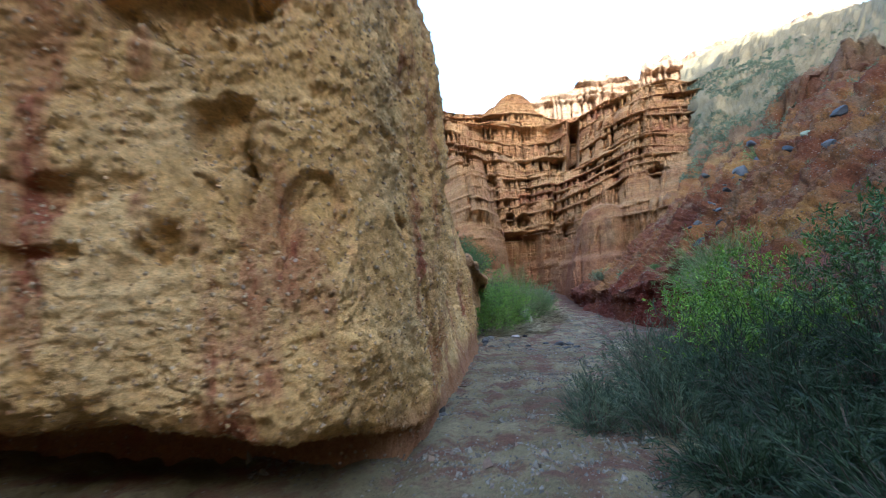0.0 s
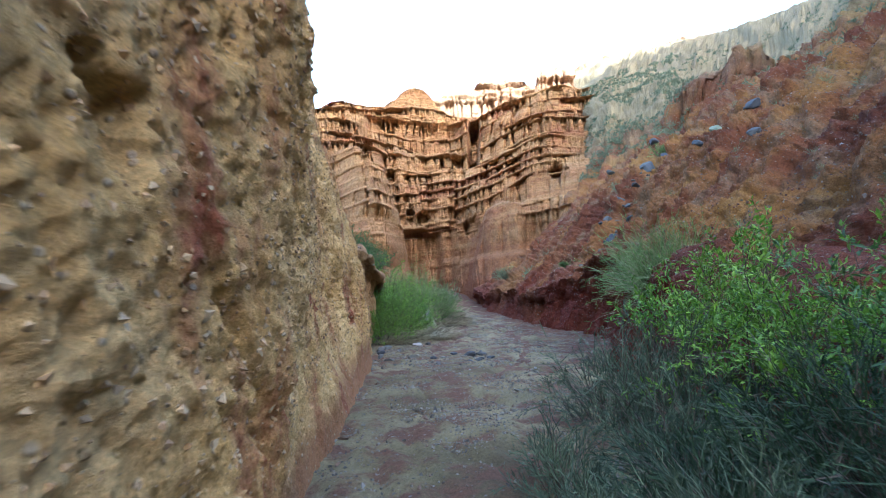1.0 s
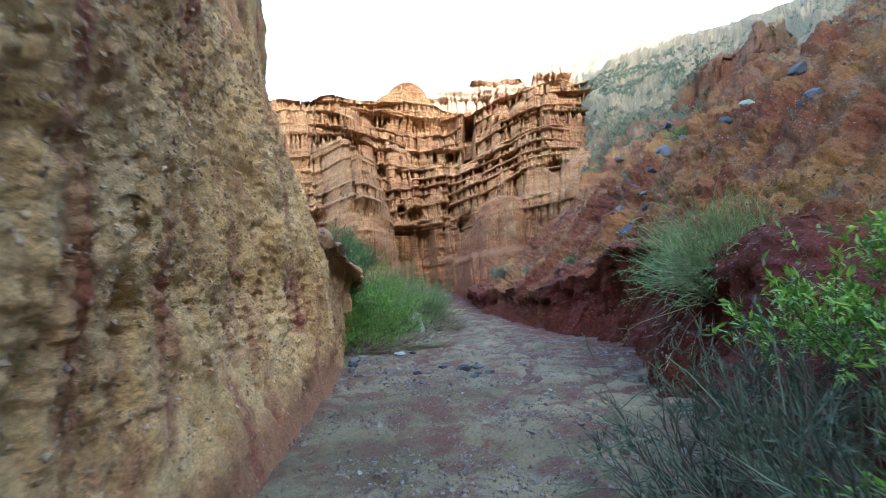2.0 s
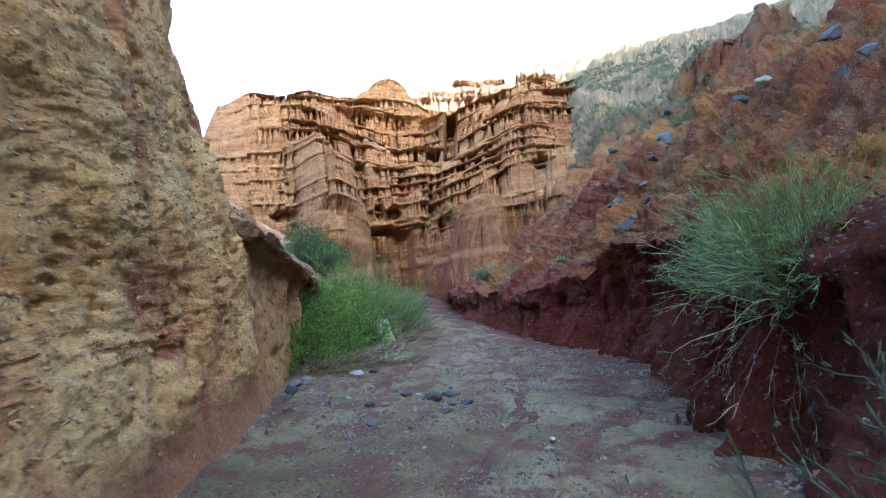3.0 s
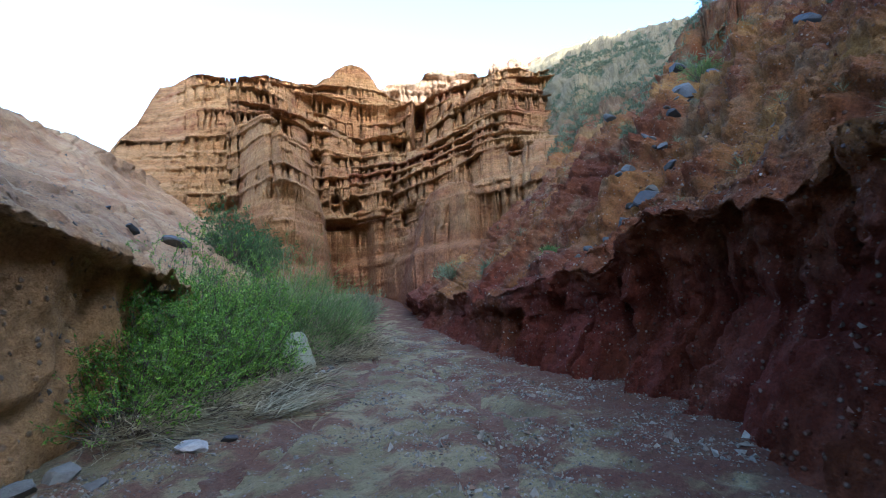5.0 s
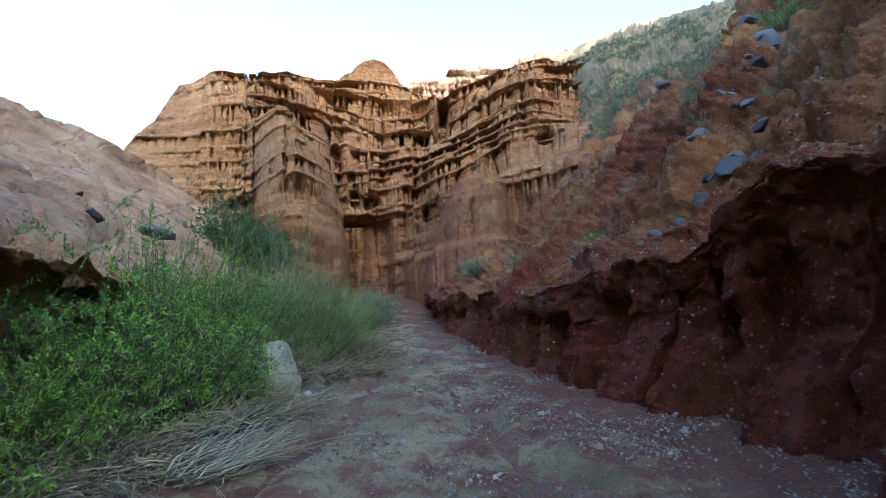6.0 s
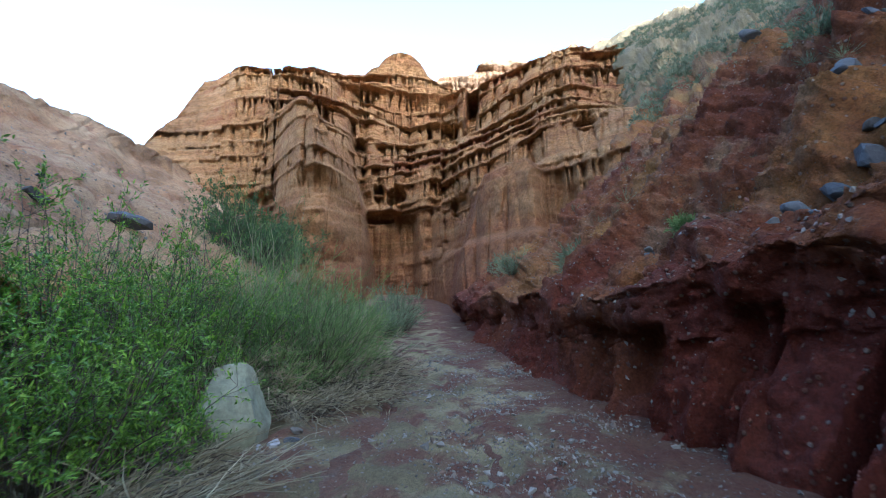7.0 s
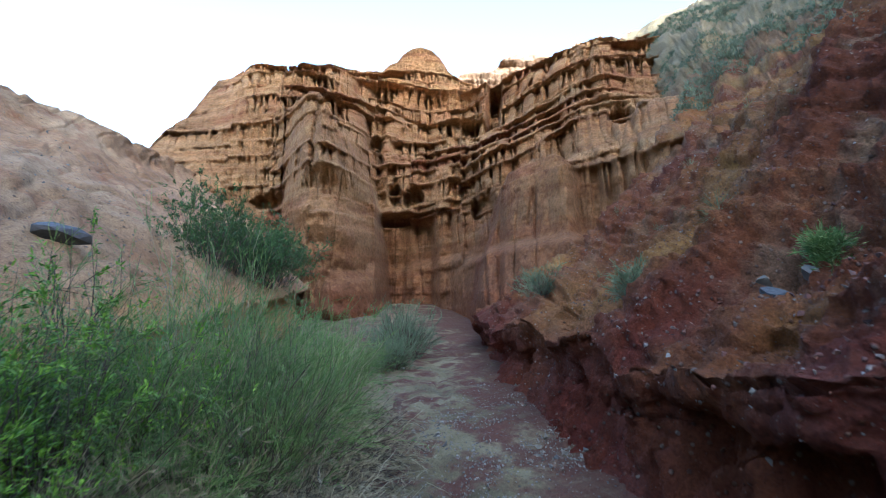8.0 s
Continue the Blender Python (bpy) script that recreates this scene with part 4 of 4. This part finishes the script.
# on the hill's foot and by the bend
for k, (x, y, h, r) in enumerate([(13.7, 31.2, 2.4, 1.2), (14.6, 32.6, 2.3, 1.3), (16.2, 35.4, 2.3, 1.5), (15.4, 33.6, 2.0, 1.2)]):
    leafy_bush(x, y, max(slope_at(hp, hn2, x, y), ground_at(x, y)) - 0.15, h, r, 300 + k, M_DARKLEAF, "dark green dense bush on the foot of the hill", leaf=0.1, dense=1.2)
for k, (x, y, h, r) in enumerate([(18.2, 28.2, 1.6, 0.8), (18.6, 29.6, 1.2, 0.7), (17.2, 27.0, 0.8, 0.6)]):
    broom_bush(x, y, ground_at(x, y), h, r, 320 + k, m=M_GREY, n=110, thin=1.7, label="small grey-green shrub beside the dry wash")
# small plants on the red slope
for k, (x, y, h, r, m_) in enumerate([(18.15, 18.25, 0.24, 0.14, M_BROOM), (18.9, 21.2, 0.4, 0.3, M_GREY), (20.3, 25.0, 0.7, 0.5, M_GREY), (21.4, 17.4, 0.5, 0.4, M_GREY), (22.6, 15.9, 0.6, 0.5, M_BROOM)]):
    broom_bush(x, y, slope_at(rp, rn2, x, y) + 0.1, h, r, 340 + k, m=m_, n=70, thin=1.4, label="small tufted shrub rooted in the red slope", name="tuft")
# east side, hanging tamarisk and the thicket at the start
broom_bush(10.7, 8.45, 1.05, 1.3, 1.0, 400, n=420, lean=(-0.3, 0.1, 0.1), droop=(0.0, 0.5), stem=M_STRAW, label="large feathery green shrub hanging over the clay bank")
broom_bush(11.5, 8.7, 1.35, 1.35, 1.0, 401, n=300, lean=(-0.1, 0.2, 0.1), droop=(0.0, 0.5), stem=M_STRAW, label="large feathery green shrub hanging over the clay bank")
broom_bush(10.3, 8.6, 1.15, -0.5, 0.8, 402, m=M_STRAW, n=34, lean=(-0.3, 0.0, -0.35), droop=(0.1, 0.45), label="bare pale stems hanging down the clay bank", name="dry_shrub", fork=3)
for k, (x, y, h, r) in enumerate([(3.5, 4.5, 0.45, 0.32), (4.1, 5.3, 0.5, 0.36), (4.95, 4.9, 0.9, 0.5), (6.1, 6.5, 0.95, 0.6), (5.8, 5.5, 1.3, 0.7), (7.3, 6.6, 1.2, 0.7), (3.9, 3.9, 0.65, 0.4)]):
    broom_bush(x, y, base_at(x, y), h, r, 420 + k, m=M_THICKET, n=int(36 + 60 * r), thin=1.2, label="grey-green twiggy shrub on the edge of the wash")
# these shrubs carry the thicket's shade in their leaf colour
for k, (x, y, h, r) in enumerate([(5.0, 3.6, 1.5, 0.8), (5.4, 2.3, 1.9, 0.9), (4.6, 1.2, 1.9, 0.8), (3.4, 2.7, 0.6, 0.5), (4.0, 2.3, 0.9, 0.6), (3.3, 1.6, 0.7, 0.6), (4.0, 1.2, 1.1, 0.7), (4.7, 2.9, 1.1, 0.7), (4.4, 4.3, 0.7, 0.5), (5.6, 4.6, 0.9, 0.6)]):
    broom_bush(x, y, base_at(x, y), h, r, 430 + k, n=190, thin=1.2, label="feathery shrub in the thicket, its green darkened for shade", m=M_SHADEGREEN, low=4 if k < 3 else 1, droop=(0.1, 0.6))
# the two middle ones wear the dark leaf in place of deep shade
for k, (x, y, h, r) in enumerate([(6.3, 4.2, 1.75, 0.9), (6.0, 2.9, 2.0, 0.9), (5.4, 0.6, 2.1, 0.9), (7.0, 5.3, 1.6, 0.8)]):
    leafy_bush(x, y, base_at(x, y), h, r, 440 + k, M_LEAF if k in (0, 3) else M_DARKLEAF, "dense green leafy bush beside the wash", leaf=0.075, dense=1.3, low=5)


# ---- stones ----
def stone_material(name, stops, rough=0.85, grain=18.0):
    m, n, l, b = mat(name)
    g = n.new("ShaderNodeNewGeometry")
    o = n.new("ShaderNodeObjectInfo")
    add = n.new("ShaderNodeMath")
    l.new(g.outputs["Random Per Island"], add.inputs[0])
    l.new(o.outputs["Random"], add.inputs[1])
    fr = n.new("ShaderNodeMath")
    fr.operation = "FRACT"
    l.new(add.outputs[0], fr.inputs[0])
    col = ramp(n, l, fr.outputs[0], stops)
    fine = tex(n, l, "ShaderNodeTexNoise", grain, scaled(n, l, 1, 1, 1), Detail=7.0, Roughness=0.7)
    fc = ramp(n, l, fine.outputs[0], [(0.3, (0.6, 0.6, 0.6)), (0.7, (1.2, 1.2, 1.18))])
    l.new(mix(n, l, 1.0, col, fc, "MULTIPLY"), b.inputs["Base Color"])
    b.inputs["Roughness"].default_value = rough
    relief(n, l, b, [(fine.outputs[0], 0.5, 0.3 / grain)])
    return m


M_STONE = stone_material("mixed_gravel", [(0.0, (0.085, 0.075, 0.06)), (0.3, (0.2, 0.18, 0.135)), (0.55, (0.16, 0.095, 0.055)), (0.75, (0.24, 0.215, 0.165)), (0.95, (0.25, 0.225, 0.175)), (1.0, (0.3, 0.27, 0.215))])
M_SLOPESTONE = stone_material("slope_stone", [(0.0, (0.07, 0.035, 0.025)), (0.45, (0.17, 0.065, 0.036)), (0.7, (0.16, 0.11, 0.08)), (0.95, (0.19, 0.16, 0.125)), (1.0, (0.28, 0.25, 0.21))])
M_WALLSTONE = stone_material("wall_pebble", [(0.0, (0.3, 0.18, 0.085)), (0.4, (0.5, 0.31, 0.13)), (0.75, (0.4, 0.29, 0.16)), (1.0, (0.5, 0.35, 0.18))])
M_SLATE = stone_material("dark_slate", [(0.0, (0.035, 0.035, 0.036)), (0.5, (0.055, 0.055, 0.055)), (1.0, (0.085, 0.085, 0.08))], 0.75)
M_SLAB = stone_material("grey_slab", [(0.0, (0.065, 0.062, 0.055)), (0.5, (0.1, 0.095, 0.08)), (1.0, (0.15, 0.14, 0.115))], 0.85, 9.0)
M_PALE = stone_material("pale_rock", [(0.0, (0.17, 0.185, 0.105)), (0.5, (0.22, 0.225, 0.13)), (1.0, (0.27, 0.265, 0.17))], 0.85, 9.0)
M_WHITE = stone_material("white_rock", [(0.0, (0.32, 0.305, 0.275)), (1.0, (0.42, 0.4, 0.37))], 0.85, 9.0)
OCT_V = np.array([(1, 0, 0), (-0.4, 0.85, 0), (-0.6, -0.8, 0.1), (0.3, 0.2, 0.9), (-0.2, -0.1, -0.9), (0.4, -0.75, -0.15)])
OCT_F = np.array([(3, 0, 1), (3, 1, 2), (3, 2, 5), (3, 5, 0), (4, 1, 0), (4, 2, 1), (4, 5, 2), (4, 0, 5)])


def turns(rng, n):
    """Random rotation matrices."""
    q = unit(rng.normal(size=(n, 4)))
    w, x, y, z = q.T
    return np.stack([np.stack([1 - 2 * (y * y + z * z), 2 * (x * y - z * w), 2 * (x * z + y * w)], -1), np.stack([2 * (x * y + z * w), 1 - 2 * (x * x + z * z), 2 * (y * z - x * w)], -1), np.stack([2 * (x * z - y * w), 2 * (y * z + x * w), 1 - 2 * (x * x + y * y)], -1)], 1)


def scatter(name, label, category, pts, size, m, seed, squash=0.6):
    rng = np.random.RandomState(seed)
    n = len(pts)
    corner, facet = OCT_V, OCT_F
    shape = corner[None] * rng.uniform(0.6, 1.25, (n, len(corner), 1)) * np.stack([rng.uniform(0.7, 1.3, n), rng.uniform(0.6, 1.1, n), rng.uniform(0.35, 1.0, n) * squash / 0.6], -1)[:, None]
    v = np.einsum("nij,nkj->nki", turns(rng, n), shape) * size[:, None, None] + pts[:, None]
    f = (facet[None] + np.arange(n)[:, None, None] * len(corner)).reshape(-1, 3)
    return tagged(new(name, raw_mesh(name, v.reshape(-1, 3), f, m, shade=False)), label, category, kind="stuff")


def sample(p, n, count, rng, keep):
    """Random points on a grid surface, even by area, where keep() holds."""
    a = np.linalg.norm(np.cross(p[1:, :-1] - p[:-1, :-1], p[:-1, 1:] - p[:-1, :-1]), axis=2) * keep(p[:-1, :-1], n[:-1, :-1])
    c = np.cumsum(a.ravel())
    i = np.searchsorted(c, rng.uniform(0, c[-1], count))
    i, j = np.unravel_index(np.minimum(i, a.size - 1), a.shape)
    u, w = rng.uniform(0, 1, (2, count, 1))
    return p[i, j] + (p[i + 1, j] - p[i, j]) * u + (p[i, j + 1] - p[i, j]) * w, n[i, j]


rs = np.random.RandomState(31)
gn = grid_normals(gp)
patchy = smooth(fbm(flat, 1.1, 3), -0.25, 0.35) * 0.9 + 0.1
near_path = lambda p, n: (p[..., 0] > 0) & (p[..., 0] < 19) & (p[..., 1] > 0) & (p[..., 1] < 30) & (np.abs(p[..., 1] - 4.5 - 0.9 * (p[..., 0] - 4)) < 7.5)
gpts, _ = sample(gp, gn, 90000, rs, lambda p, n: near_path(p, n) * patchy[:-1, :-1])
scatter("gravel", "loose grey and red gravel on the wash bed", "gravel", gpts + (0, 0, 0.002), 0.006 + 0.024 * rs.uniform(0, 1, 90000) ** 3, M_STONE, 5)
gpts, _ = sample(gp, gn, 6500, rs, lambda p, n: near_path(p, n) * patchy[:-1, :-1] ** 2)
scatter("stones", "fist-sized loose stones on the wash bed", "stones", gpts, 0.018 + 0.06 * rs.uniform(0, 1, 6500) ** 3.5, M_STONE, 6)
wn2 = grid_normals(wp)
wpts, wnn = sample(wp, wn2, 26000, rs, lambda p, n: (p[..., 2] > 0.4) & (p[..., 2] < 5) & (p[..., 1] > 3) & (p[..., 0] > -4) & (p[..., 1] < 14.5))
scatter("wall_pebbles", "pebbles stuck in the conglomerate wall", "pebbles", wpts - 0.0 * wnn, 0.006 + 0.024 * rs.uniform(0, 1, 26000) ** 3, M_WALLSTONE, 7)
wpts, wnn = sample(wp, wn2, 2600, rs, lambda p, n: (p[..., 2] > 0.4) & (p[..., 2] < 5) & (p[..., 1] > 3) & (p[..., 0] > -4) & (p[..., 1] < 14.5))
scatter("wall_stones", "fist-sized stones stuck in the conglomerate wall", "stones", wpts, 0.009 + 0.02 * rs.uniform(0, 1, 2600) ** 3, M_WALLSTONE, 17)
fpts, _ = sample(rp, rn2, 9000, rs, lambda p, n: (n[..., 2] <= 0.25) * (p[..., 2] < 4) * (p[..., 0] > 8) * (p[..., 0] < 20))
scatter("bank_pebbles", "small stones stuck in the red clay bank", "pebbles", fpts, 0.006 + 0.014 * rs.uniform(0, 1, 9000) ** 3, M_SLOPESTONE, 18)
rpts, _ = sample(rp, rn2, 42000, rs, lambda p, n: (n[..., 2] > 0.25) * (p[..., 0] < 32) * (p[..., 1] > 2) * (p[..., 1] < 30) * (fbm(p, 2.2, 2) > -0.1) * 1.0 / (1 + 0.02 * ((p[..., 0] - 12) ** 2 + (p[..., 1] - 14) ** 2)))
scatter("scree", "broken grey and red stones on the slope", "scree", rpts, 0.008 + 0.04 * rs.uniform(0, 1, 42000) ** 5, M_SLOPESTONE, 8)
hpts, _ = sample(hp, hn2, 3500, rs, lambda p, n: (n[..., 2] > 0.25) * (p[..., 1] < 40) * 1.0)
scatter("scree", "small stones on the pale hillside", "scree", hpts, 0.012 + 0.06 * rs.uniform(0, 1, 3500) ** 3, M_STONE, 9)


def rock(name, label, x, y, z, size, m, seed, turn=(0, 0, 0), sub=3, sharp=0.25, group=""):
    """A rock cut by a few planes and roughened; size: half lengths."""
    rng = np.random.RandomState(seed)
    bm = bmesh.new()
    bmesh.ops.create_icosphere(bm, subdivisions=sub, radius=1)
    v = np.array([q.co[:] for q in bm.verts])
    v /= np.abs(v).max(1, keepdims=True) ** 0.4
    for k in range(12):
        c = unit(rng.normal(size=3))
        over = np.maximum(v @ c - rng.uniform(0.55, 0.95), 0)
        v -= over[:, None] * c
    v += unit(v) * (sharp * 0.35 * fbm(v + seed, 0.8, 3))[:, None]
    v = (v * size) @ np.array(Euler([radians(a) for a in turn]).to_matrix()).T
    for q, p in zip(bm.verts, v):
        q.co = p
    me = bpy.data.meshes.new(name)
    bm.to_mesh(me)
    bm.free()
    me.materials.append(m)
    ob = new(name, me)
    ob.location = (x, y, z)
    return tagged(ob, label, "rock", group)


rock("boulder", "pale grey-green pointed boulder standing in the bushes", 11.8, 19.78, -0.08, (0.5, 0.36, 0.62), M_PALE, 3, (-10, -12, 20), 4, 0.22)
for k, (x, y, s, m) in enumerate([(12.33, 19.3, 0.1, M_SLATE), (12.15, 19.32, 0.09, M_WHITE), (12.0, 19.25, 0.06, M_WHITE), (12.45, 19.55, 0.08, M_STONE), (9.0, 15.85, 0.2, M_WHITE), (9.4, 15.9, 0.12, M_SLATE), (7.6, 15.5, 0.2, M_SLAB), (7.9, 15.7, 0.22, M_SLAB), (7.4, 15.1, 0.14, M_SLATE), (8.1, 15.4, 0.12, M_SLAB), (7.2, 14.7, 0.13, M_SLAB), (8.68, 13.4, 0.15, M_SLATE), (9.3, 13.1, 0.2, M_SLAB), (8.97, 12.6, 0.13, M_SLATE), (9.0, 13.6, 0.09, M_WHITE), (9.6, 13.5, 0.1, M_SLATE), (10.6, 16.7, 0.1, M_SLATE), (9.75, 16.9, 0.12, M_SLATE), (10.1, 16.85, 0.09, M_SLAB), (10.5, 16.5, 0.07, M_SLATE), (17.7, 27.3, 0.15, M_SLAB), (17.5, 26.9, 0.1, M_WHITE), (7.68, 13.77, 0.16, M_SLAB), (6.9, 13.6, 0.16, M_SLAB), (7.95, 13.25, 0.14, M_SLATE), (8.05, 13.0, 0.09, M_STONE), (9.15, 12.5, 0.12, M_SLATE), (8.5, 12.1, 0.14, M_SLATE), (8.1, 11.9, 0.09, M_SLATE), (7.35, 12.1, 0.1, M_STONE), (6.85, 12.4, 0.1, M_SLAB), (7.3, 10.8, 0.07, M_WHITE), (8.57, 10.3, 0.05, M_WHITE), (8.8, 12.9, 0.24, M_SLATE)]):
    rock("stone", "loose stone half sunk in the gravel bed", x, y, ground_at(x, y) + s * 0.06, (s, s * 0.72, s * 0.45), m, 20 + k, (14, -9, 40 * k), 3, 0.3, "stones on the wash bed")
for k, (x, y, s, m) in enumerate([(18.0, 15.4, 0.42, M_SLATE), (17.7, 15.8, 0.35, M_SLATE), (17.4, 16.0, 0.3, M_SLATE), (17.1, 16.3, 0.22, M_SLATE), (18.3, 15.1, 0.3, M_SLATE), (18.5, 15.5, 0.25, M_SLAB), (17.2, 15.7, 0.2, M_SLAB), (18.9, 15.3, 0.3, M_SLATE), (16.8, 16.5, 0.16, M_SLAB), (19.4, 15.6, 0.28, M_SLATE), (21.2, 15.8, 0.55, M_SLATE), (21.6, 15.2, 0.35, M_SLATE), (20.2, 12.2, 0.45, M_PALE), (19.7, 12.6, 0.35, M_SLATE), (17.8, 18.6, 0.26, M_SLATE), (18.05, 18.35, 0.22, M_SLAB), (18.0, 18.8, 0.14, M_SLAB), (16.2, 9.3, 0.35, M_SLATE), (17.2, 9.6, 0.3, M_SLATE), (18.6, 10.2, 0.4, M_SLATE), (15.6, 8.9, 0.25, M_SLATE), (19.3, 11.0, 0.35, M_SLATE), (24.0, 17.2, 0.5, M_SLATE), (23.2, 19.3, 0.35, M_SLAB)] + [(17.0 + 4.4 * i / 17 + rs.uniform(-0.35, 0.35), 16.1 - 0.5 * i / 17 + rs.uniform(-0.35, 0.35), 0.1 + 0.2 * rs.uniform() ** 2, (M_SLATE, M_SLATE, M_SLAB, M_SLAB)[i % 4]) for i in range(18)]):
    rock("rock", "angular grey slab lying on the stony slope", x, y, slope_at(rp, rn2, x, y) + s * 0.02, (s * 0.85, s * 0.62, s * 0.4), m, 60 + k, (25, -30, 35 * k), 3, 0.15, "slabs on the slope")
for k, (x, y, s) in enumerate([(10.9, 26.65, 0.55), (9.5, 24.6, 0.3), (9.2, 27.5, 0.22)]):
    rock("rock", "dark flat slab lying on the pale hillside", x, y, slope_at(hp, hn2, x, y) + s * 0.1, (s * 0.9, s * 0.55, s * 0.38), M_SLATE, 90 + k, (-20, 15, 40 * k + 20), 2, 0.2, "slabs on the slope")

# ---- low scrub on the slopes ----
def scrub(name, label, pts, size, m, seed, per=15, wide=0.12):
    rng = np.random.RandomState(seed)
    n = len(pts)
    b = np.repeat(np.arange(n), per)
    way = unit(rng.normal(0, 0.75, (n * per, 3)) + (0, 0, 0.8))
    start = pts[b] + way * (size[b] * rng.uniform(0, 0.5, n * per))[:, None]
    v, q = slivers(start, way, unit(rng.normal(size=(n * per, 3))), size[b] * rng.uniform(0.5, 1.0, n * per), size[b] * rng.uniform(0.5, 1.0, n * per) * wide)
    return tagged(new(name, raw_mesh(name, v, q, m, shade=False)), label, "scrub", kind="stuff")


spts, _ = sample(rp, rn2, 8000, rs, lambda p, n: (n[..., 2] > 0.2) * (p[..., 0] > 22) * (p[..., 0] < 60) * (p[..., 2] > 9.0) * (fbm(p, 3.0, 3) > -0.02) * np.where(p[..., 1] > p[..., 0] * 0.62, 1.0, 0.12))
scrub("scrub", "sparse grey-green scrub on the high slope", spts, rs.uniform(0.1, 0.34, 8000), M_SCRUB, 12, per=20, wide=0.09)
spts, _ = sample(rp, rn2, 150, rs, lambda p, n: (n[..., 2] > 0.25) * (p[..., 0] < 24) * (p[..., 1] > 4) * (p[..., 2] > 2))
scrub("scrub", "small dry tufts on the red slope", spts, rs.uniform(0.1, 0.3, 150), M_GREY, 13, per=70, wide=0.012)
